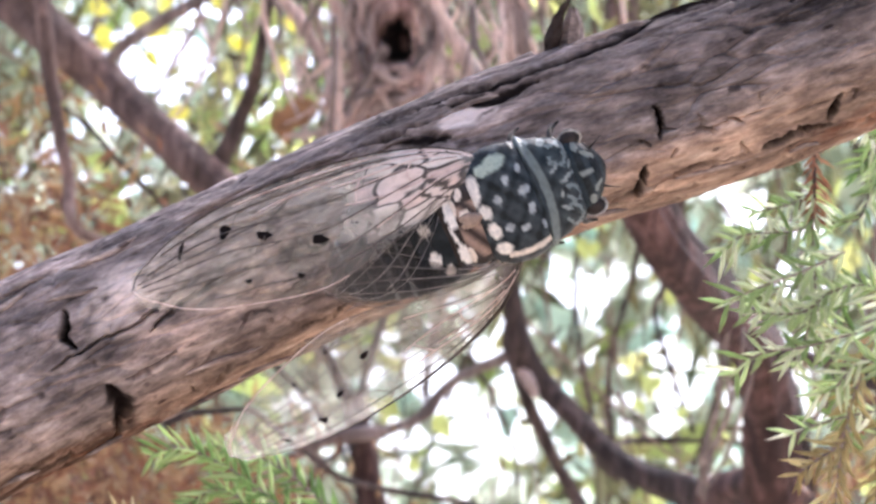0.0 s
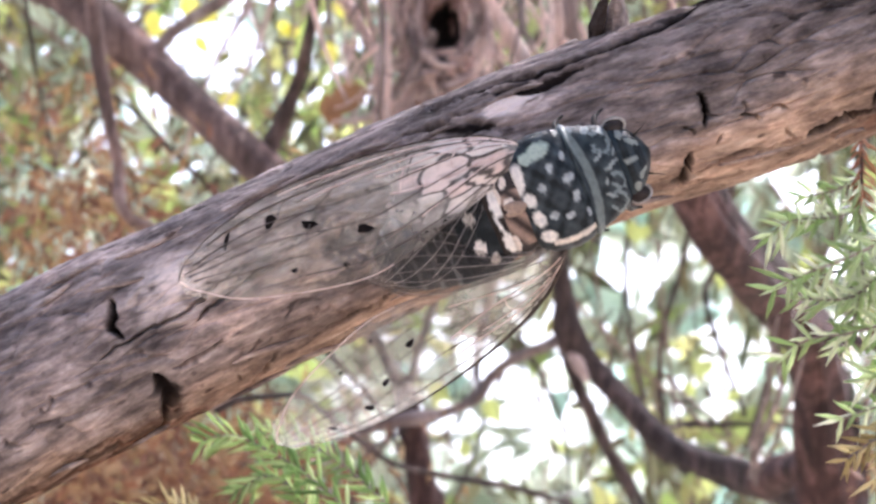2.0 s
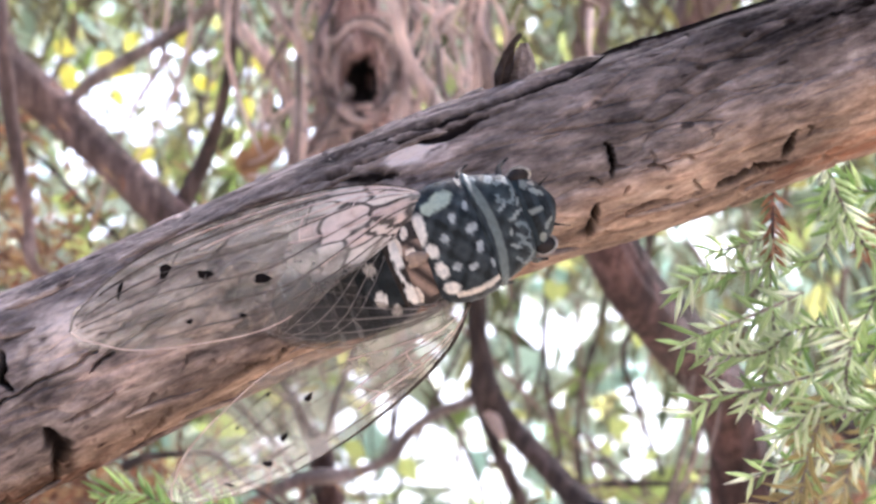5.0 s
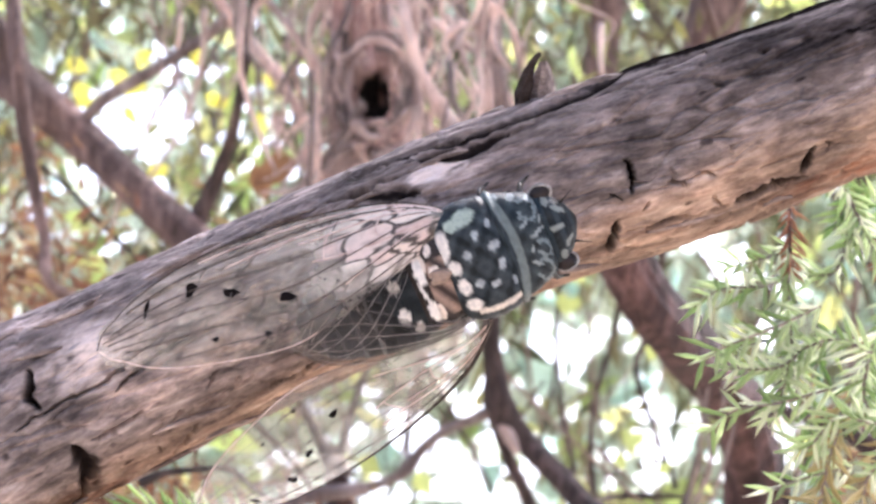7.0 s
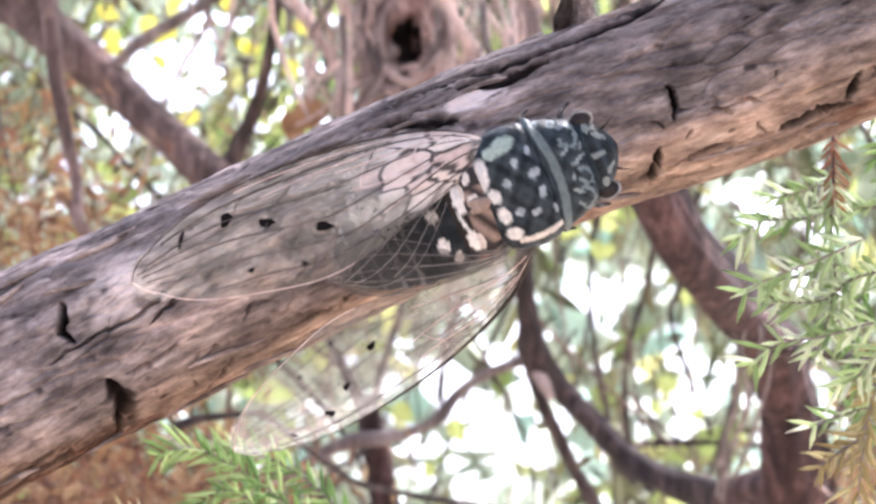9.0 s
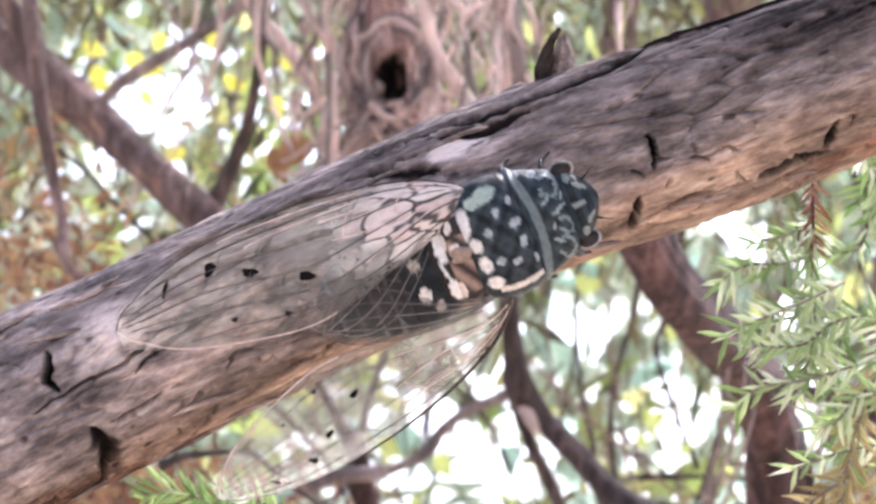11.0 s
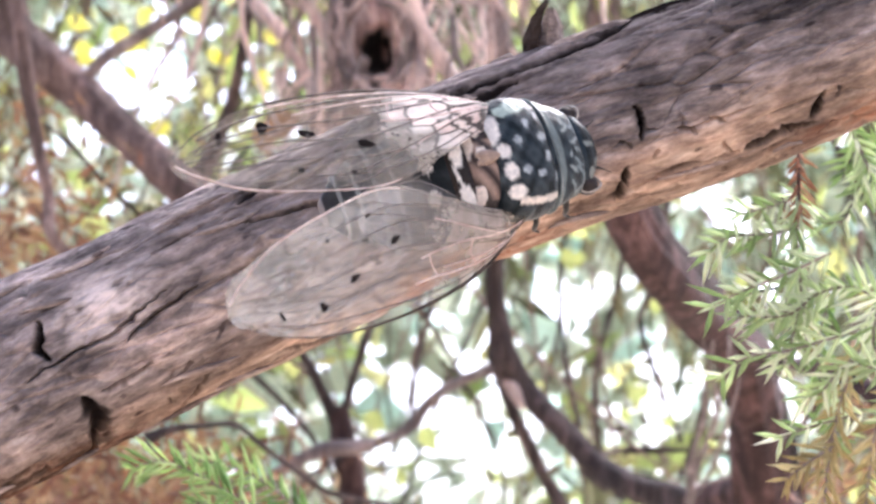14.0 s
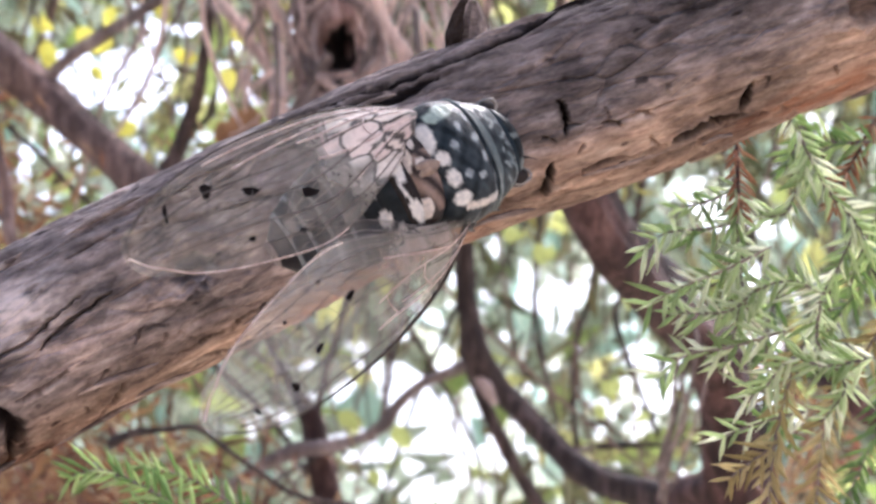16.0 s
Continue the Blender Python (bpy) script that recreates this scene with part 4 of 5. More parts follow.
stem("trunk", [(-35, 660, -59, 3.9), (-33, 660, -75, 5.6), (-30, 660, -91, 6.0), (-27, 660, -110, 6.5), (-24, 660, -135, 6.9)] + to_ground((-24, 660, -140, 7), 16, 1980), RED_BARK, 0.18, 31, 16, young)
stem("branch", [(-58, 665, 30, 1.3), (-52, 660, -29, 1.6), (-46, 660, -43, 2.1), (-39, 660, -59, 2.8), (-33, 660, -76, 3.0)], DARK_BARK, 0.2, 32, 10, young)
stem("branch", [(-12, 665, 30, 1.3), (-18, 660, -10, 1.6), (-23, 660, -29, 1.7), (-29, 660, -47, 1.6), (-34, 660, -66, 1.8)], DARK_BARK, 0.2, 33, 10, young)
stem("twig", [(-53, 600, -130, 1.6), (-53, 600, -101, 1.5), (-50, 600, -90, 1.3), (-46, 620, -84, 1.0), (-33, 658, -80, 1.0)], DARK_BARK, 0.2, 34, 8, young)
stem("twig", [(-83, 400, -52, 1.9), (-76, 400, -49, 1.3), (-66, 400, -48, 1.0), (-56, 400, -48, 0.95), (-49, 410, -55, 0.95), (-39, 420, -64, 0.95), (-28, 430, -72, 0.95), (-10, 440, -77, 1.0), (11, 450, -82, 1.0), (29, 450, -90, 0.95), (20, 560, -120, 2), (-25, 655, -150, 3)], DARK_BARK, 0.3, 35, 8, young)


def big_leaf(x, y, z, long, turn, tilt, material, tree=None, label="broad lime-green leaf lit from behind"):
    """One broad sunlit leaf, folded along its midrib."""
    rows, verts, faces = 9, [], []
    for i in range(rows):
        u = i / (rows - 1)
        w = 0.36 * long * math.sin(math.pi * u ** 0.8) * (1 - 0.25 * u) + 0.02
        for v in (-1, -0.5, 0, 0.5, 1):
            verts.append((long * (u - 0.5), w * v, 0.22 * w * abs(v) - 0.25 * long * (u - 0.4) ** 2))
    me = mesh_from("leaf", np.array(verts) * MM, grid_faces(rows, 5, False), material)
    part("leaf", me, tree or young, label, pose(x * MM, y * MM, z * MM, 90 + tilt, turn, 0))


for row in ((2, 700, -76, 13, 60, 10), (-21, 705, -68, 12, 40, -15), (-36, 690, -70, 9, 110, 20), (52, 700, 10, 10, 10, 15), (64, 710, 1, 11, 70, -10), (-138, 700, 19, 10, 50, 10),
            (-68, 700, 80, 11, 80, 0), (-88, 705, 92, 9, 20, 15), (91, 700, -58, 10, 60, -20), (-128, 700, 100, 13, 30, 10), (-146, 705, 94, 12, 75, -10), (-118, 695, 108, 10, 120, 5),
            (-144, 682, 104, 11, 26, 5), (-142, 690, 89, 10, 23, -16), (-119, 675, 94, 12, 140, -2), (-124, 700, 84, 9, 56, 13), (-94, 692, 108, 11, 70, -9), (-64, 701, 99, 9, 67, -7), (-86, 705, 90, 9, 164, -4), (-134, 700, 68, 11, 49, -10), (-111, 684, 59, 11, 160, 3), (99, 677, -19, 9, 99, 12), (86, 682, -66, 8, 63, 10), (104, 683, -69, 7, 140, -1), (91, 675, -56, 9, 146, -1), (68, 702, 1, 8, 105, 7), (137, 694, -11, 9, 110, 8), (-10, 680, -91, 8, 78, -4)):
    big_leaf(*row, material=YELLOW_LEAF if row[2] > 30 else LIME_LEAF)
big_leaf(-52, 545, 50, 19, 150, 25, RUST_LEAF, conifer, "curled dead red-brown leaf")
big_leaf(-57, 548, 46, 14, 70, -20, RUST_LEAF, conifer, "curled dead red-brown leaf")


# ---- foliage behind ----
def far_twigs():
    """Thin bare twigs that cross behind the stems."""
    r = np.random.default_rng(15)
    pieces = []
    for k in range(430):
        y = r.uniform(680, 1300)
        x, z, long, lean = r.uniform(-0.27, 0.27) * (y + 280), r.uniform(-0.17, 0.22) * (y + 280), r.uniform(70, 200), r.normal(0, 0.45)
        w = r.choice([0.4, 0.6, 0.9, 1.5])
        rows = [(x + lean * long * u + r.normal(0, 5), y + r.normal(0, 8), z - long * u, w * (1.1 - 0.6 * u)) for u in (0, 0.3, 0.65, 1.0)]
        pieces.append(tube(rows, 5, 5, 0.2, k))
    ob = new("background_twigs", mesh_from("background_twigs", *joined(pieces), TWIG_MIX))
    ob.matrix_world = TILT
    tagged(ob, "thin brown twigs crossing behind the stems", "twigs", kind="stuff")


far_twigs()


def bump2(ax, az, cx, cz, sx, sz):
    return math.exp(-((ax - cx) / sx) ** 2 - ((az - cz) / sz) ** 2)


# Openings in the foliage through which the bright sky shows: direction across and up, and half sizes.
GAPS = [(-0.127, 0.082, 0.020, 0.020), (-0.082, 0.105, 0.017, 0.019), (-0.151, 0.062, 0.011, 0.010), (-0.190, 0.092, 0.010, 0.010),
        (0.066, 0.104, 0.010, 0.008), (0.008, -0.072, 0.031, 0.027), (-0.038, -0.047, 0.009, 0.010), (0.071, -0.007, 0.016, 0.010),
        (0.074, -0.029, 0.021, 0.013), (0.110, -0.047, 0.011, 0.012), (0.101, -0.072, 0.015, 0.016), (0.134, 0.025, 0.018, 0.010),
        (-0.023, -0.100, 0.012, 0.010), (-0.186, 0.040, 0.009, 0.012), (-0.108, 0.043, 0.010, 0.008), (0.170, 0.030, 0.010, 0.006),
        (0.045, -0.045, 0.012, 0.015), (0.165, -0.010, 0.012, 0.012), (-0.055, 0.070, 0.012, 0.016), (-0.043, 0.097, 0.010, 0.010), (0.158, -0.060, 0.010, 0.016), (-0.060, -0.085, 0.010, 0.010), (0.135, -0.100, 0.012, 0.008)]


def gap(ax, az):
    """How open the foliage is in a direction."""
    return max(bump2(ax, az, x, z, 1.22 * w, 1.22 * h) for x, z, w, h in GAPS)


def leaves(name, count, near, far, size, material, place, label, seed, long=2.2, droop=0.6, openness=0.97):
    """Many small folded leaves in clumps; place(ax, az, rng) says how likely one grows in that direction."""
    r = np.random.default_rng(seed)
    verts, faces, made = [], [], 0
    while made < count:
        ax, az, y = r.uniform(-0.34, 0.34), r.uniform(-0.26, 0.26), r.uniform(near, far)
        if r.random() > place(ax, az):
            continue
        for _ in range(int(r.integers(4, 11))):
            c = np.array([ax * (y + 280), y, az * (y + 280)]) + r.normal(0, size * 1.5, 3)
            if r.random() < openness * gap(c[0] / (c[1] + 280), c[2] / (c[1] + 280)) ** 0.7:
                continue
            d = r.normal(0, 1, 3) * (1, 0.7, 0.8) + (0, 0, -droop)
            d /= np.linalg.norm(d)
            w = np.cross(d, r.normal(0, 1, 3))
            w /= np.linalg.norm(w)
            n = np.cross(d, w)
            ln, wd = size * r.uniform(0.6, 1.3), size / long * r.uniform(0.6, 1.2) * 0.5
            k = len(verts)
            verts += [c, c + d * ln * 0.5 + w * wd + n * wd * 0.5, c + d * ln, c + d * ln * 0.5 - w * wd + n * wd * 0.5, c + d * ln * 0.5]
            faces += [[k, k + 1, k + 4], [k + 1, k + 2, k + 4], [k + 2, k + 3, k + 4], [k + 3, k, k + 4]]
            made += 1
    ob = new(name, mesh_from(name, np.array(verts) * MM, faces, material))
    ob.matrix_world = TILT
    tagged(ob, label, "foliage", kind="stuff")


def clump(ax, az, scale, seed):
    return float(np.clip(0.5 + 3.2 * fractal(np.array(ax * scale + 50), np.array(az * scale + 50), seed, 3), 0, 1))


leaves("hanging_twig_foliage", 2600, 900, 1500, 36, OLIVE_LEAF, lambda a, b: (0.5 * bump2(a, b, 0.085, -0.04, 0.06, 0.07) + 0.3 * bump2(a, b, 0.0, 0.12, 0.3, 0.06) + 0.5 * clump(a, b, 24, 1)) * (1 - 0.93 * gap(a, b)), "olive conifer foliage hanging behind the stems", 21, 4.5, 1.4)
leaves("twig_leaves", 2600, 640, 1000, 14, MID_LEAF, lambda a, b: (0.8 * clump(a, b, 34, 5) * (bump2(a, b, -0.12, 0.12, 0.16, 0.075) + 0.6 * bump2(a, b, 0.14, 0.1, 0.1, 0.04) + 0.5 * bump2(a, b, 0.09, -0.06, 0.05, 0.06))) * (1 - 0.8 * gap(a, b)), "brown and olive leafy twigs among the stems", 25, 3.0, 0.9)
leaves("sunlit_leaves", 1050, 1100, 1900, 46, LIME_LEAF, lambda a, b: (clump(a, b, 26, 2) ** 2 * (0.35 + bump2(a, b, -0.14, 0.1, 0.1, 0.09) + 0.5 * bump2(a, b, 0.09, -0.06, 0.07, 0.05))) * (1 - 0.9 * gap(a, b)), "sunlit yellow-green leaves", 22, 1.7, 0.4)
leaves("pale_far_foliage", 12500, 2000, 3600, 78, PALE_LEAF, lambda a, b: (0.25 + clump(a, b, 20, 3)) * (1 - 0.97 * gap(a, b)), "foliage of trees beyond, tinted pale for haze", 23, 1.6, 0.5, 0.95)
leaves("rust_foliage", 5200, 480, 660, 10, RUST_LEAF, lambda a, b: bump2(a, b, -0.185, 0.01, 0.02, 0.035) + 1.6 * bump2(a, b, -0.15, -0.115, 0.06, 0.03) + 0.2 * bump2(a, b, -0.06, 0.06, 0.02, 0.010) + 0.5 * bump2(a, b, 0.18, -0.09, 0.02, 0.02), "dead rust-brown foliage caught in the twigs", 24, 4.0, 0.8)


def shade_boughs():
    """Unseen boughs, added overhead and at the sides to keep the branch in the shade."""
    r = np.random.default_rng(31)
    verts, faces = [], []
    for k in range(1500):
        c0 = np.array([r.uniform(-1700, 1700), r.uniform(-1100, 2200), r.uniform(620, 1500)])
        if c0[2] < 0.42 * (c0[1] + 280) or (k % 2 and 150 < c0[1] < 1300 and -250 < c0[0] < 1000):      # thinner boughs towards the sun, to let its light in
            continue
        for _ in range(9):
            c = c0 + r.normal(0, 55, 3)
            d = r.normal(0, 1, 3)
            d /= np.linalg.norm(d)
            w = np.cross(d, r.normal(0, 1, 3))
            w /= np.linalg.norm(w)
            ln, wd, i = r.uniform(50, 110), r.uniform(14, 30), len(verts)
            verts += [c, c + d * ln * 0.5 + w * wd, c + d * ln, c + d * ln * 0.5 - w * wd]
            faces += [[i, i + 1, i + 2, i + 3]]
    ob = new("unseen_shade_foliage", mesh_from("unseen_shade_foliage", np.array(verts) * MM, faces, OLIVE_LEAF))
    ob.matrix_world = TILT
    tagged(ob, "unseen green foliage added overhead for shade", "foliage", kind="stuff")


shade_boughs()


# ---- the cicada ----
BLACK, SLATE, WHITE, SAGE = (0.005, 0.008, 0.011), (0.018, 0.028, 0.036), (0.72, 0.68, 0.64), (0.36, 0.42, 0.36)


def loft(stations, tint, around=48, per=10, power=0.85, rough=0.0, seed=0):
    """A closed body part through stations of x, half width, bottom, top (mm), with its markings."""
    c = spline(stations, per)
    a = np.arange(around) / around * 2 * np.pi
    ca, sa = np.sign(np.cos(a)) * np.abs(np.cos(a)) ** power, np.sign(np.sin(a)) * np.abs(np.sin(a)) ** power
    hw, mid, hh = np.maximum(c[:, 1], 0.02), (c[:, 2] + c[:, 3]) / 2, np.maximum((c[:, 3] - c[:, 2]) / 2, 0.02)
    x = c[:, 0][:, None] + 0 * a
    y, z = hw[:, None] * ca, mid[:, None] + hh[:, None] * sa
    if rough:
        g = 1 + rough * fractal(x / 1.1 + seed, np.degrees(a)[None] / 22 + 0 * x, seed, 3)
        y, z = y * g, mid[:, None] + (z - mid[:, None]) * g
    v = np.stack([x, y, z], -1).reshape(-1, 3)
    n = len(c)
    me = mesh_from("shell", v * MM, grid_faces(n, around) + [list(range(around)), list(range((n - 1) * around, n * around))[::-1]], CUTICLE)
    cols = np.array([(*tint(*p), 1.0) for p in v], np.float32)
    me.color_attributes.new("tint", "FLOAT_COLOR", "POINT").data.foreach_set("color", cols.ravel())
    return me


def wave(x, y):
    """A cheap smooth noise from -1 to 1."""
    return (math.sin(2.3 * x + 1.1 * y) + math.sin(3.7 * y - 1.9 * x + 1.0) + math.sin(5.1 * x + 4.3 * y + 2.0)) / 3


def cover(x, y, spots):
    """How far (0 to 1) a place on the back lies in one of the ragged spots: x, y, half length, half width, turn."""
    x, y = x + 0.13 * wave(1.7 * x, 1.7 * y), y + 0.13 * wave(1.9 * y + 3, 1.8 * x)
    most = 0.0
    for sx, sy, a, b, turn in spots:
        c, s = math.cos(radians(turn)), math.sin(radians(turn))
        u, v = (x - sx) * c + (y - sy) * s, -(x - sx) * s + (y - sy) * c
        r = math.hypot(u / a, v / b)
        most = max(most, min(1.0, max(0.0, (1.18 - r) / 0.36)))
    return most


def blot(x, y, spots):
    return cover(x, y, spots) > 0.5


def blend(a, b, k):
    return tuple(p + (q - p) * k for p, q in zip(a, b))


SHIELD_WHITE = [(-5.1, 3.0, 0.8, 1.9, -12), (-4.6, 0.2, 0.7, 0.9, 20), (-4.3, -2.3, 0.7, 1.0, 10), (-4.0, -4.7, 0.95, 0.75, -20)]
SHIELD_SAGE = [(-1.6, 5.4, 1.5, 0.95, 12), (-3.3, 5.0, 0.8, 0.75, 0)]
SHIELD_GREY = [(-1.0, 3.0, 0.42, 0.62, -10), (0.7, 1.1, 0.74, 0.56, 15), (-2.7, 1.1, 0.46, 0.56, 30), (0.8, -1.3, 0.45, 0.76, -25),
               (-2.5, -2.5, 0.55, 0.42, 0), (-0.7, -3.2, 0.62, 0.36, 10), (1.6, -3.7, 0.34, 0.55, 0), (0.9, 3.8, 0.36, 0.5, 0)]


def shield_tint(x, y, z):
    """Mesonotum: blue-black with pale spots and a broken white rear and side margin."""
    if z < 4:
        return BLACK
    tone = blend(BLACK, (0.045, 0.058, 0.068), max(0.0, 0.4 + 0.45 * math.sin(2.1 * x + 0.7) * math.sin(1.7 * y) + 0.3 * math.sin(3.9 * x) * math.sin(3.1 * y + 1.0)))
    tone = blend(tone, (0.40, 0.43, 0.45), (0.75 + 0.25 * wave(x, y)) * cover(x, y, SHIELD_GREY))
    tone = blend(tone, SAGE, cover(x, y, SHIELD_SAGE))
    if y < -4.7 and -3.8 < x < 2.0:
        rim = abs(y + 6.05 - 0.055 * (x + 1.2) ** 2 + 0.10 * wave(2 * x, y))
        tone = blend(tone, (0.62, 0.56, 0.50), min(1.0, max(0.0, (0.44 - rim) / 0.18)))
    return blend(tone, WHITE, cover(x, y, SHIELD_WHITE))


COLLAR_RINGS = [(5.9, 3.5, 1.05, 0.3), (6.3, -1.6, 0.75, 0.26), (5.5, -4.1, 0.95, 0.28)]
COLLAR_PALE = [(6.2, 0.5, 1.15, 0.22, 18), (4.7, 5.5, 0.5, 0.45, 0), (2.7, 6.1, 0.5, 0.4, 0), (4.9, 1.9, 0.6, 0.24, 30), (7.0, 1.9, 0.5, 0.22, 60), (4.7, -2.9, 0.6, 0.22, -40), (4.9, -1.2, 0.4, 0.2, 70)]


def collar_tint(x, y, z):
    """Pronotum: a grey-green rear band, then blue-black with grey rings and bars."""
    if z < 3.0:
        return BLACK
    tone = blend(BLACK, (0.045, 0.060, 0.068), max(0.0, 0.45 + 0.4 * math.sin(2.6 * x) * math.sin(2.2 * y + 0.5)))
    for cx, cy, r, w in COLLAR_RINGS:
        d = math.hypot(x - cx, 0.8 * (y - cy)) + 0.28 * wave(1.7 * x + cx, 1.7 * y)
        if math.atan2(y - cy, x - cx) < 2.2:
            tone = blend(tone, (0.16, 0.19, 0.20), min(1.0, max(0.0, (w - abs(d - r)) / 0.14)))
    tone = blend(tone, (0.26, 0.29, 0.29), cover(x, y, COLLAR_PALE))
    band = abs(x - (3.25 - 0.026 * y * y + 0.08 * wave(y, x)))
    return blend(tone, (0.13, 0.155, 0.155), min(1.0, max(0.0, (0.62 - band) / 0.2)))


def head_tint(x, y, z):
    if z > 4 and blot(x, y, [(8.6, 0, 1.0, 0.35, 0), (9.5, 2.0, 0.9, 0.3, -40), (9.5, -2.0, 0.9, 0.3, 40), (8.3, 3.4, 0.5, 0.6, 0), (8.3, -3.4, 0.5, 0.6, 0)]):
        return (0.20, 0.22, 0.21)
    return BLACK if math.sin(4 * x) > -0.3 else SLATE


def waist_tint(x, y, z):
    """Metanotum and the raised cross: tan and cream, with white lobes."""
    if z < 3.0:
        return BLACK
    if blot(x, y, [(-7.0, 0.6, 0.75, 0.8, 10), (-8.5, 1.9, 0.7, 1.7, -8), (-6.9, 3.4, 0.4, 0.9, -20), (-8.2, -4.0, 0.8, 1.2, 8)]):
        return (0.66, 0.58, 0.52)
    return blend((0.03, 0.02, 0.018), (0.30, 0.21, 0.17), 0.5 + 0.5 * math.sin(2.6 * x + 1.7 * y)) if -4.8 < y < 2.2 else (0.03, 0.022, 0.02)


def ring_tint(first):
    def tint(x, y, z):
        if first == 0:
            return WHITE if z > 2.6 and blot(x, y, [(-8.8, 1.7, 0.8, 1.9, -10), (-8.9, -3.9, 0.85, 1.5, 8), (-9.5, -1.2, 0.2, 1.2, 10), (-9.2, 4.8, 0.5, 0.9, 0)]) else (0.02, 0.014, 0.012)
        if first < 3:
            if z > 2 and blot(x, y, [(-12.5, 0.9, 0.65, 0.85, 0), (-12.6, -3.0, 0.75, 0.9, 0), (-11.4, -4.9, 0.6, 0.7, 0), (-13.3, 4.0, 0.6, 0.8, 0)]):
                return WHITE
            return BLACK
        if first == 7:
            return (0.26, 0.22, 0.21) if x < -24.5 else (0.022, 0.02, 0.022)
        rear = -10.0 - 2.1 * first + 0.18 + 0.10 * math.sin(2 * y)
        if x < rear:
            return (0.20, 0.21, 0.22)
        return blend(BLACK, (0.03, 0.032, 0.036), 0.5 + 0.5 * math.sin(2 * y + first))
    return tint


FORE_U = [0, .06, .15, .3, .5, .7, .85, .94, 1.0]
FORE_C = [0.8, 3.1, 5.2, 6.8, 7.5, 7.0, 5.4, 3.5, 0.4]
FORE_T = [-0.5, -1.1, -2.4, -5.0, -7.8, -6.7, -4.7, -2.7, 0.4]
HIND_U = [0, .1, .25, .45, .65, .85, 1.0]
HIND_C = [0.4, 1.2, 1.8, 2.0, 1.6, 0.4, -2.6]
HIND_T = [-0.4, -0.9, -2.3, -4.8, -6.6, -6.0, -2.6]


def wing(name, parent, side, length, us, cs, ts, veins, cross, spots, vein_material, label):
    """A clear wing: a thin cambered membrane with raised veins. side is 1 for the left, -1 for the right."""
    edge = spline(list(zip(us, cs, ts)), 12)

    def at(u, w):
        lo, hi = np.interp(u, edge[:, 0], edge[:, 2]), np.interp(u, edge[:, 0], edge[:, 1])
        if u > 0.94:      # a round tip
            k = math.sqrt(max(0.0, 1 - ((u - 0.94) / 0.06) ** 2))
            a, b = np.interp(0.94, edge[:, 0], edge[:, 1]), np.interp(0.94, edge[:, 0], edge[:, 2])
            hi, lo = (a + b) / 2 + (a - b) / 2 * k, (a + b) / 2 - (a - b) / 2 * k
        v = hi + (lo - hi) * w
        z = 1.3 * math.sin(math.pi * min(max(w, 0), 1)) * (1 - 0.6 * u) + 0.8 * math.sin(3 * u) - 0.10 * math.sin(14 * w + 6 * u)
        return (length * u, -side * v, z)
    n, m = 64, 26
    top = [at(u, w) for u in 1 - (1 - np.linspace(0.0, 1.0, n)) ** 1.4 for w in np.linspace(0, 1, m)]
    top = np.array(top)
    v = np.concatenate([top, top - (0, 0, 0.045)])
    f = grid_faces(n, m, False) + [q[::-1] for q in grid_faces(n, m, False, n * m)]
    rim = [i * m for i in range(n)] + [(n - 1) * m + j for j in range(1, m)] + [i * m + m - 1 for i in range(n - 2, -1, -1)] + list(range(m - 2, 0, -1))
    f += [[a, b, b + n * m, a + n * m] for a, b in zip(rim, rim[1:] + rim[:1])]
    me = mesh_from(name, v * MM, f, CLEAR_WING if name == "forewing" else HIND_WING)
    root = np.clip(2.6 - top[:, 0] / length / 0.15 + 2.2 * fractal(top[:, 0] / 3.2, top[:, 1] / 2.0, 70), 0, 0.9) * np.clip((-side * top[:, 1] + 4.6) / 1.6, 0, 1) * np.clip((top[:, 0] / length - 0.045) / 0.03, 0, 1) * ((1.0 if side > 0 else 0.3) if name == "forewing" else 0.1)
    me.attributes.new("root", "FLOAT", "POINT").data.foreach_set("value", np.tile(root, 2).astype(np.float32))
    painted_haze = 0.10 + 0 * root if side < 0 else 0.22 * np.clip((0.5 - top[:, 0] / length) / 0.15, 0, 1) * (name == "forewing")      # backlit milkiness painted into the right wings; the left forewing is denser towards the body
    me.attributes.new("haze", "FLOAT_COLOR", "POINT").data.foreach_set("color", np.repeat(np.tile(painted_haze, 2), 4).astype(np.float32))
    ob = part(name, me, parent, label)
    front, veins = veins[0], veins[1:]
    pts = spline([(u, w, 0) for u, w in front[1]], 8)
    part("costa", mesh_from("costa", *tube([(*at(np.clip(u, 0, 1), np.clip(w, 0, 1)), front[0] * ((1.0 - 0.5 * u) if side > 0 else max(0.2, 1.1 - 1.1 * u)) * ((0.6 if side > 0 else 1.1) if name == "forewing" else 0.4)) for u, w, _ in pts], 8, 1), COSTA if name == "forewing" else HIND_VEIN), ob, "dark front edge of the wing")
    if name == "forewing":
        rim_rad, rim_line = veins.pop(0)
        veins.append((0.10, rim_line[4:]))
        pts = spline([(u, w, 0) for u, w in rim_line[:5]], 8)
        part("rim", mesh_from("rim", *tube([(*at(np.clip(u, 0, 1), np.clip(w, 0, 1)), rim_rad * (0.35 + 0.45 * u)) for u, w, _ in pts], 6, 1), BASE_VEIN), ob, "pale tan rear rim of the wing")
    for rad, line in veins + cross:
        pts = spline([(u, w, 0) for u, w in line], 8)
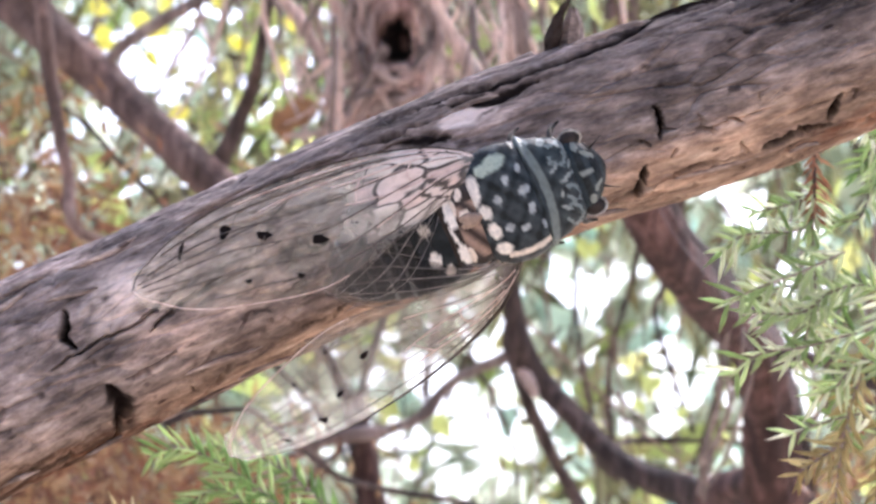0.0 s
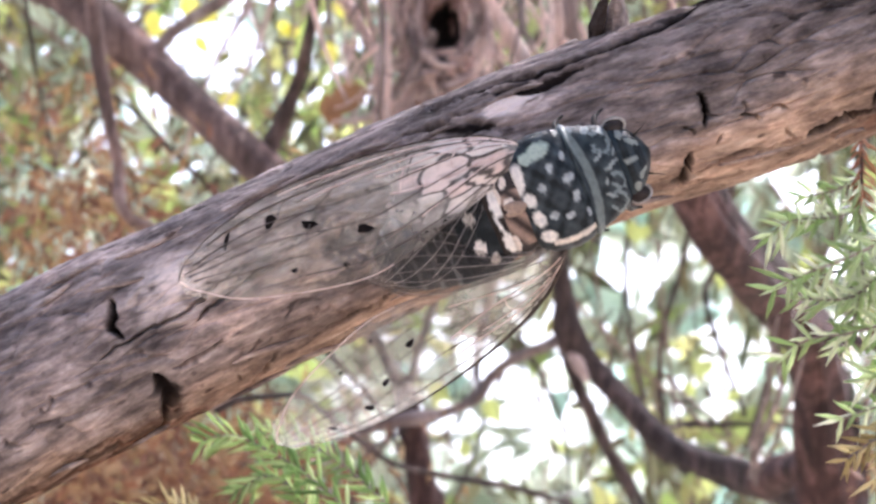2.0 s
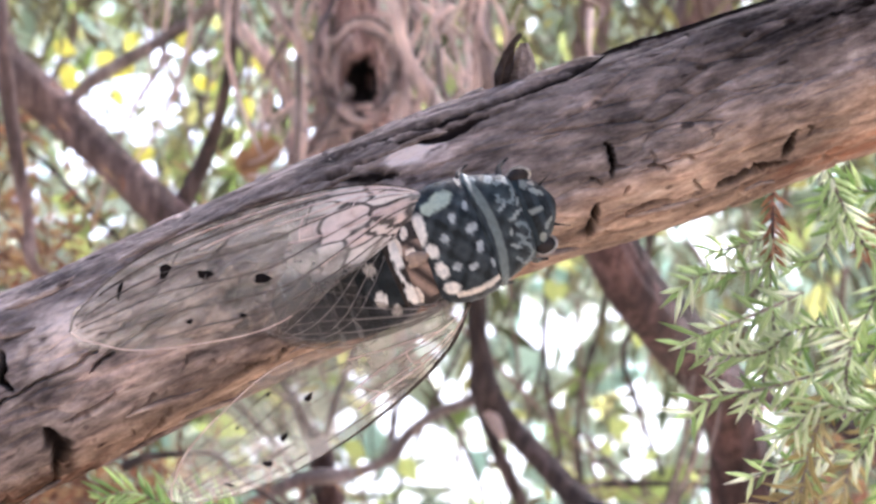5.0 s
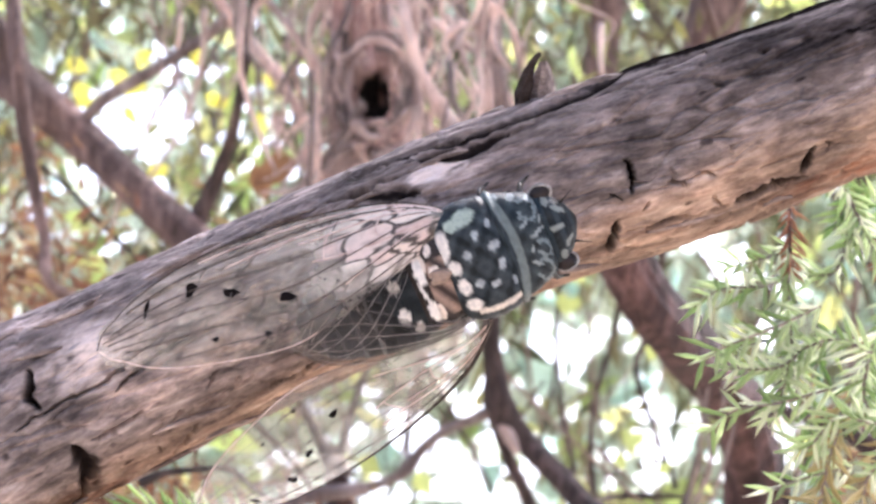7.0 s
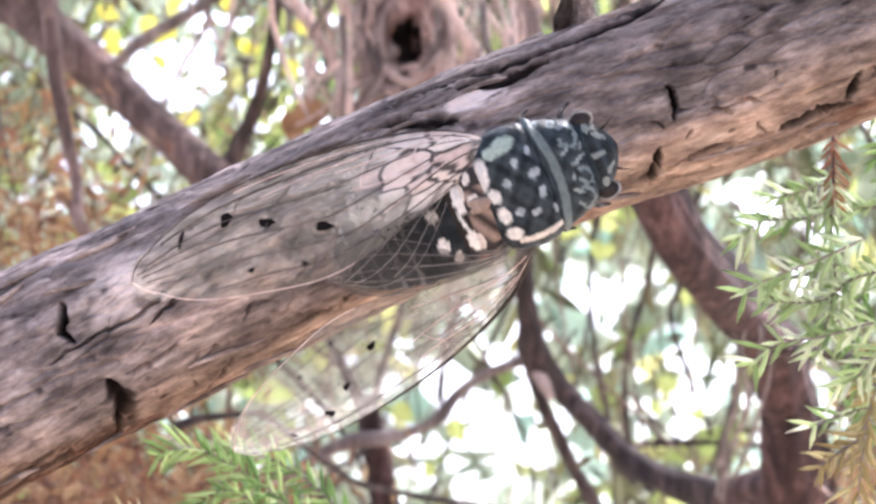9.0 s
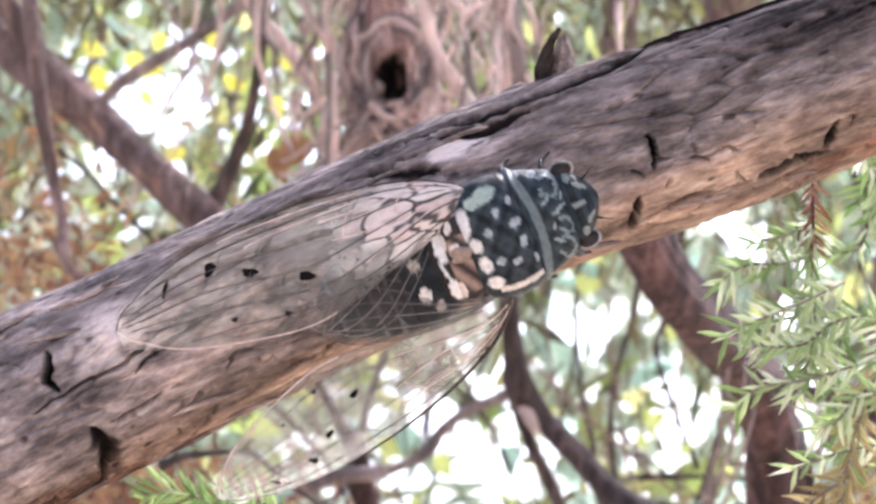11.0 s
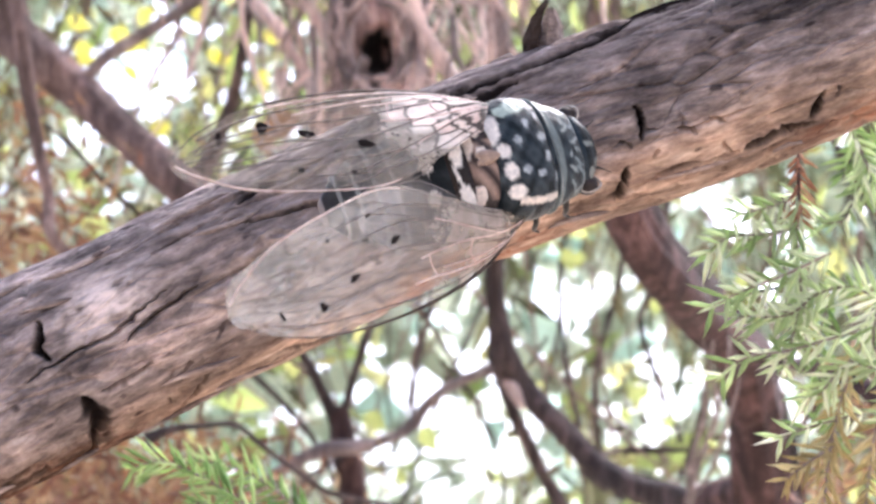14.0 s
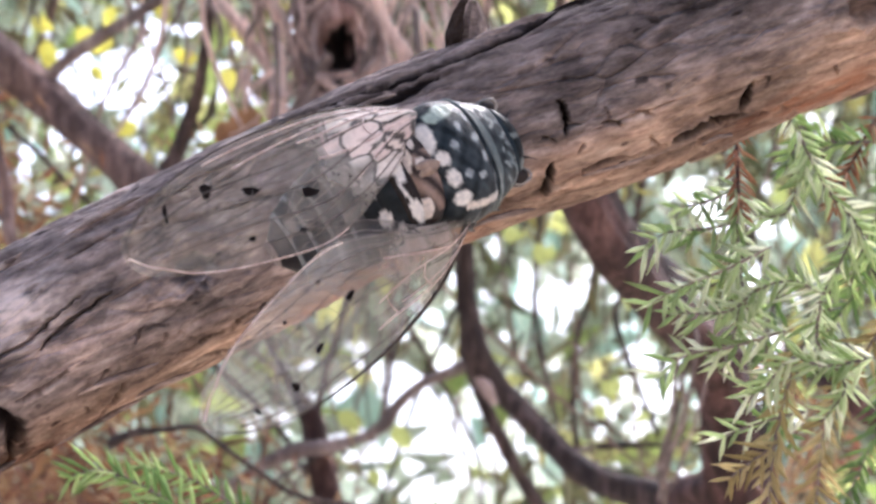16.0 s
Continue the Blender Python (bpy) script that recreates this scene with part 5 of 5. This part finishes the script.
        line = tube([(*at(np.clip(u, 0, 1), np.clip(w, 0, 1)), rad * ((0.64 if side > 0 else 0.42) if name == "forewing" else 0.34)) for u, w, _ in pts], 6, 1)
        part("vein", mesh_from("vein", *line, vein_material), ob)
    if name == "forewing":
        for rad, line in ROOT_VEINS if side > 0 else ROOT_VEINS[1:-1]:
            pts = spline([(u, w, 0) for u, w in line], 8)
            part("root_vein", mesh_from("root_vein", *tube([(*at(u, w), 0.62 * rad) for u, w, _ in pts], 6, 1), BASE_VEIN), ob, "thick tan vein at the wing root")
    for u, v, along, across, turn in spots:      # smoky marks on the cross veins, fainter on the right wing
        along, across = (along, across) if side > 0 else (0.7 * along, 0.65 * across)
        hi, lo = np.interp(u, edge[:, 0], edge[:, 1]), np.interp(u, edge[:, 0], edge[:, 2])
        c, a0 = np.array(at(u, (hi - v) / (hi - lo))), math.radians(turn)
        ring = []
        for k in range(14):
            a = k * math.pi / 7
            r = 1 + 0.16 * math.sin(3 * a + 9 * u) + 0.10 * math.sin(5 * a + 4 * v)
            px, py = along * r * math.cos(a), across * r * math.sin(a)
            ring.append(c + (px * math.cos(a0) - py * math.sin(a0), -side * (px * math.sin(a0) + py * math.cos(a0)), 0.07))
        base = [p - (0, 0, 0.18) for p in ring]
        part("spot", mesh_from("spot", np.array(ring + base) * MM, [list(range(14)), list(range(14, 28))[::-1]] + [[k, k + 14, (k + 1) % 14 + 14, (k + 1) % 14] for k in range(14)], SPOT, False), ob, "small dark wing spot")
    return ob


FORE_VEINS = [(0.26, [(0, .1), (.1, .02), (.3, .01), (.6, .01), (.85, .02), (.97, .12), (1, .5)]),
              (0.13, [(1, .5), (.97, .8), (.88, .97), (.7, .985), (.45, .985), (.2, .98), (0, .9)]),
              (0.20, [(0, .3), (.1, .16), (.3, .12), (.55, .13), (.75, .12), (.9, .12)]),
              (0.15, [(.08, .3), (.25, .34), (.45, .34), (.62, .30), (.8, .26), (.95, .30)]),
              (0.15, [(.08, .4), (.22, .52), (.4, .56), (.58, .52), (.75, .46), (.97, .5)]),
              (0.15, [(.05, .6), (.2, .72), (.38, .76), (.55, .70), (.75, .66), (.93, .72)]),
              (0.14, [(.04, .8), (.15, .88), (.3, .90), (.48, .86), (.66, .84), (.82, .90)]),
              (0.12, [(.58, .52), (.7, .57), (.85, .6), (.96, .62)]), (0.12, [(.62, .30), (.75, .35), (.88, .38), (.98, .4)]),
              (0.12, [(.48, .86), (.56, .92), (.64, .97)]), (0.12, [(.38, .76), (.5, .80), (.62, .86)])]
ROOT_VEINS = [(0.16, [(.01, .17), (.15, .15), (.3, .17), (.5, .18), (.62, .2)]), (0.13, [(.08, .32), (.2, .33), (.32, .33)]), (0.17, [(0, .25), (.10, .22), (.22, .24), (.34, .26), (.42, .24)]), (0.15, [(.02, .5), (.12, .55), (.22, .56), (.33, .5), (.4, .44)]),
              (0.14, [(.20, .26), (.22, .40), (.21, .56)]), (0.13, [(.10, .55), (.16, .66), (.26, .74), (.34, .78)]), (0.12, [(.34, .26), (.36, .36), (.37, .46)]), (0.17, [(0, .08), (.14, .06), (.3, .07), (.5, .07), (.68, .06)])]
FORE_CROSS = [(0.13, [(.52, .13), (.55, .23), (.60, .30)]), (0.13, [(.66, .12), (.69, .2), (.70, .29)]), (0.13, [(.60, .32), (.62, .42), (.64, .50)]),
              (0.12, [(.74, .36), (.75, .42), (.77, .46)]), (0.12, [(.54, .54), (.56, .62), (.58, .70)]), (0.12, [(.70, .58), (.71, .62), (.72, .66)]),
              (0.12, [(.50, .80), (.52, .84), (.53, .87)]), (0.12, [(.30, .13), (.32, .22), (.34, .34)])]
# Spots: share of the length, mm towards the front edge, half length, half width, turn.
FORE_SPOTS = [(.72, 3.4, .62, .95, 40), (.625, 1.1, .95, .52, 20), (.49, -1.9, 1.0, .58, 20), (.846, 3.1, .24, 1.15, 30), (.567, -5.2, .42, .30, 20), (.70, -3.6, .40, .28, 0)]
HIND_VEINS = [(0.16, [(0, .1), (.3, .02), (.7, .02), (.95, .2), (1, .5)]), (0.10, [(1, .5), (.9, .85), (.65, .97), (.35, .98), (0, .9)]),
              (0.17, [(.02, .3), (.3, .22), (.6, .22), (.92, .3)]), (0.17, [(.02, .4), (.3, .42), (.6, .42), (.97, .48)]), (0.17, [(.02, .5), (.25, .6), (.55, .62), (.93, .70)]),
              (0.17, [(.02, .6), (.2, .75), (.45, .80), (.75, .88)]), (0.14, [(.02, .7), (.15, .88), (.3, .94)])]
HIND_CROSS = [(0.12, [(.5, .22), (.52, .32), (.55, .42)]), (0.12, [(.6, .42), (.62, .52), (.62, .62)])]


WAIST = Vector((-8.4, 0, 5.0)) * MM


def build_cicada():
    body = thing("cicada", "black cicada with white spots and clear veined wings, on the branch", "cicada", TILT)
    part("head", loft([(6.8, 4.5, 2.2, 7.6), (8.2, 4.5, 1.9, 7.9), (9.5, 3.5, 1.9, 7.2), (10.6, 2.1, 2.3, 6.0), (11.3, 0.5, 3.2, 4.8)], head_tint, 110, 18, 0.9, 0.05, 1), body, "black head with pale marks")
    for s in (1, -1):
        e = bmesh.new()
        bmesh.ops.create_uvsphere(e, u_segments=24, v_segments=16, radius=1.0)
        bmesh.ops.transform(e, matrix=pose(8.2 * MM, s * 4.4 * MM, 5.2 * MM, 0, 0, s * 18) @ Matrix.Diagonal((1.4 * MM, 1.2 * MM, 1.3 * MM, 1)), verts=e.verts)
        me = bpy.data.meshes.new("eye")
        e.to_mesh(me)
        me.materials.append(EYE)
        me.polygons.foreach_set("use_smooth", np.ones(len(me.polygons), bool))
        eye = part("eye", me, body, "glossy dark brown compound eye")
        arc = [(8.2 + 1.45 * math.cos(a), s * (4.35 + 1.05 * math.sin(a)), 5.9 + 0.35 * math.sin(2 * a), 0.16) for a in np.linspace(-1.2, 3.4, 12)]
        part("eye_rim", mesh_from("eye_rim", *tube(arc, 6, 3), EYE_RIM), eye, "pale grey rim")
        part("antenna", mesh_from("antenna", *tube([(10.0, s * 2.4, 5.4, .22), (11.0, s * 2.9, 5.6, .09), (12.0, s * 3.4, 5.4, .04)], 6, 5), LEG), body)
    part("pronotum", loft([(1.4, 6.6, 1.8, 9.0), (2.1, 7.1, 1.5, 9.7), (2.8, 6.7, 1.6, 9.3), (4.8, 5.9, 1.8, 9.0), (6.6, 5.2, 2.0, 8.4), (7.4, 4.2, 2.6, 7.4)], collar_tint, 150, 22, 0.85, 0.07, 2), body, "dark collar with grey-green lines")
    part("mesonotum", loft([(-5.9, 4.2, 3.0, 8.2), (-5.2, 6.0, 1.9, 9.3), (-3.8, 7.0, 1.4, 10.1), (-1.8, 7.4, 1.2, 10.5), (0.6, 7.2, 1.3, 10.3), (2.2, 6.4, 1.6, 9.4)], shield_tint, 168, 30, 0.82, 0.035, 3), body, "blue-black shield with pale spots and white margin")
    part("metanotum", loft([(-8.6, 5.2, 2.0, 7.6), (-7.8, 5.8, 1.6, 8.6), (-6.6, 6.0, 1.5, 8.9), (-5.2, 5.4, 1.6, 8.9)], waist_tint, 120, 18, 0.85, 0.06, 4), body, "tan and cream waist with white lobes")
    for s in (1, -1):
        part("cross_ridge", loft([(-7.9, 0.25, 8.2, 8.7), (-6.9, 0.6, 8.2, 9.5), (-5.8, 0.55, 8.6, 9.7), (-5.1, 0.2, 8.8, 9.6)], lambda x, y, z: (0.33, 0.24, 0.19), 16, 6), body, "", Matrix.Translation((-0.0001, s * 0.0011, 0)) @ pose(0, 0, 0, 0, 0, s * 12))
    xs = [-8.2, -10.0, -12.1, -14.2, -16.3, -18.4, -20.5, -22.5, -24.7]
    hw = [5.7, 6.3, 6.55, 6.5, 6.2, 5.7, 4.9, 3.8, 1.4]
    zt = [8.2, 8.1, 7.5, 6.9, 6.3, 5.8, 5.2, 4.6, 3.6]
    zb = [1.6, 1.1, 0.9, 0.9, 0.9, 1.0, 1.2, 1.5, 2.4]
    for k in range(8):
        a, b = (xs[k], hw[k], zb[k], zt[k]), (xs[k + 1], hw[k + 1], zb[k + 1], zt[k + 1])
        rows = [(a[0] + 0.5, a[1] * 0.93, a[2] + 0.3, a[3] - 0.35), (a[0], a[1] * 0.985, a[2] + .05, a[3] - .08), ((a[0] + b[0]) / 2, (a[1] + b[1]) / 2 * 1.02, (a[2] + b[2]) / 2 - .05, (a[3] + b[3]) / 2 + .12),
                (b[0] - 0.1, b[1] * 1.02, b[2] - .04, b[3] + .10), (b[0] - 0.3, b[1] * 0.93, b[2] + .3, b[3] - 0.25)]
        me = loft(rows, ring_tint(k), 84, 9, 0.9, 0.04, 20 + k)
        me.transform(Matrix.Translation(-WAIST))
        if k == 0:
            abdomen = part("abdomen", me, body, "black abdomen with white bars and pale ring edges", Matrix.Translation(WAIST))
        else:
            part("segment", me, abdomen)
    for s in (1, -1):
        for x0, x1, out in ((5.0, 7.4, 5.9), (0.5, 2.5, 7.0), (-3.5, -7.5, 6.9)):
            part("leg", mesh_from("leg", *tube([(x0, s * 3.4, 2.4, .75), (x0 + (x1 - x0) * .4, s * (out - 1.6), 3.4, .55), ((x0 + 2 * x1) / 3, s * out, 2.0, .38), (x1, s * (out + .4), 0.1, .26), (x1 + .9, s * (out + .7), -0.4, .16)], 8, 6), LEG), body)
    wings = []
    for s, n in ((1, "left"), (-1, "right")):
        hind = wing("hindwing", body, s, 22.0, HIND_U, HIND_C, HIND_T, HIND_VEINS, HIND_CROSS, [], HIND_VEIN, "short clear hindwing")
        fore = wing("forewing", body, s, 46.0, FORE_U, FORE_C, FORE_T, FORE_VEINS, FORE_CROSS, FORE_SPOTS, VEIN, "long clear forewing with dark veins and spots")
        wings += [fore, hind]
    return body, wings, abdomen


cicada, (LEFT_FORE, LEFT_HIND, RIGHT_FORE, RIGHT_HIND), ABDOMEN = build_cicada()
HINGE = {1: Vector((-1.57, 4.9, 7.08)) * MM, -1: Vector((-2.88, -6.57, 5.94)) * MM}
HIND_HINGE = {1: Vector((-4.6, 5.4, 6.4)) * MM, -1: Vector((-4.6, -6.2, 5.4)) * MM}


def seat(x, y, z, heading, dive, lean):
    """Where the cicada clings (mm), how its head points (degrees above level), how far the head dips to the branch and how far the back leans up."""
    turn = Matrix(((1, 0, 0), (0, 0, -1), (0, 1, 0))).to_4x4()      # back towards the viewer, head to the right
    return TILT @ Matrix.Translation(Vector((x, y, z)) * MM) @ turn @ pose(0, 0, 0, 0, 0, heading) @ pose(0, 0, 0, 0, dive, 0) @ pose(0, 0, 0, lean, 0, 0)


def fold(hinge, way, twist):
    """The pose of a wing at its hinge that points along way in the cicada's space, twisted about its length."""
    u = Vector(way).normalized()
    n = Vector((0, 0, 1)) - u * u.z
    n.normalize()
    v = n.cross(u)
    m = Matrix((u, v, n)).transposed().to_4x4()
    return Matrix.Translation(hinge) @ m @ pose(0, 0, 0, twist, 0, 0)


BODY = [
    (0.0, 9.7, -0.8, 7.0, 22.0, 0.0, 5.0),
    (13.1, 9.7, -0.8, 7.0, 22.0, 0.0, 5.0),
    (13.2, 8.3, -3.0, 11.2, 20.3, 16.2, -2.2),
    (13.3, 8.0, -6.0, 12.9, 8.8, 26.4, -13.9),
    (13.5, 11.1, -6.0, 12.4, 11.0, 29.3, -15.7),
    (14.0, 9.8, -6.0, 9.7, 10.0, 30.1, -12.1),
    (14.5, 11.5, -6.0, 11.5, 12.0, 49.3, -7.5),
    (15.0, 12.1, -6.0, 10.7, 16.6, 40.3, -12.9),
    (15.5, 11.0, -6.0, 11.1, 17.8, 42.4, -5.2),
    (16.0, 10.8, -6.0, 9.0, 21.4, 38.6, -5.1),
]
LEFT = [
    (0.0, (-0.999, 0.036, 0.005), 24),
    (13.1, (-0.999, 0.036, 0.005), 24),
    (13.2, (-0.993, -0.020, 0.114), 21),
    (13.3, (-0.996, -0.072, 0.054), 28),
    (13.5, (-0.995, -0.043, 0.092), 25),
    (13.6, (-0.955, 0.030, 0.295), 30),
    (13.8, (-0.991, 0.020, 0.100), 28),
    (14.0, (-0.990, -0.050, 0.134), 26),
    (14.5, (-0.999, -0.034, 0.000), 34),
    (15.0, (-0.989, -0.062, 0.134), 24),
    (15.5, (-0.995, -0.055, 0.080), 26),
    (16.0, (-0.997, -0.069, 0.043), 15),
]
RIGHT = [
    (0.0, (-0.937, -0.227, -0.267), -30),
    (13.1, (-0.937, -0.227, -0.267), -30),
    (13.2, (-0.961, -0.252, -0.114), -40),
    (13.3, (-0.955, -0.273, 0.115), -5),
    (13.5, (-0.962, -0.157, 0.223), -25),
    (13.6, (-0.985, -0.080, 0.160), -30),
    (13.8, (-0.975, -0.100, 0.190), -30),
    (14.0, (-0.963, -0.131, 0.234), -30),
    (14.5, (-0.981, -0.167, 0.096), -33),
    (15.0, (-0.963, -0.180, 0.202), -39),
    (15.5, (-0.966, -0.148, 0.214), -32),
    (16.0, (-0.978, -0.185, 0.074), -28),
]

# How far the abdomen bends towards the right side of the body, and how far its tip is raised.
BEND = [(0.0, 2, 6), (13.1, 2, 6), (13.2, 7, 11), (13.3, 9, 10), (13.5, 3, 4), (14.0, 2, -18), (14.2, 3, -12), (14.4, 6, 4), (14.5, 8, 9), (14.6, 7, 2), (14.8, 5, -20), (15.0, 5, -27), (15.5, 9, -29), (16.0, 5, -16)]


def under(rows, side):
    """A hindwing lies folded over the abdomen at rest, then goes with its forewing, a little lower."""
    rest = ((-0.955, -0.25, 0.075), 12) if side > 0 else ((-0.985, 0.10, 0.06), -6)
    return [(t, *rest) for t in (0.0, 13.1)] + [(t, (x, y - side * 0.05, z - 0.06), twist * 0.8) for t, (x, y, z), twist in rows if t > 13.15]


def motions():
    walk(cicada, [(t, seat(*p)) for t, *p in BODY])
    walk(ABDOMEN, [(t, Matrix.Translation(WAIST) @ pose(0, 0, 0, 0, 0, a) @ pose(0, 0, 0, 0, b, 0)) for t, a, b in BEND])
    for ob, rows, hinge in ((LEFT_FORE, LEFT, HINGE[1]), (RIGHT_FORE, RIGHT, HINGE[-1]), (LEFT_HIND, under(LEFT, 1), HIND_HINGE[1]), (RIGHT_HIND, under(RIGHT, -1), HIND_HINGE[-1])):
        walk(ob, [(t, fold(hinge, way, twist)) for t, way, twist in rows])


motions()
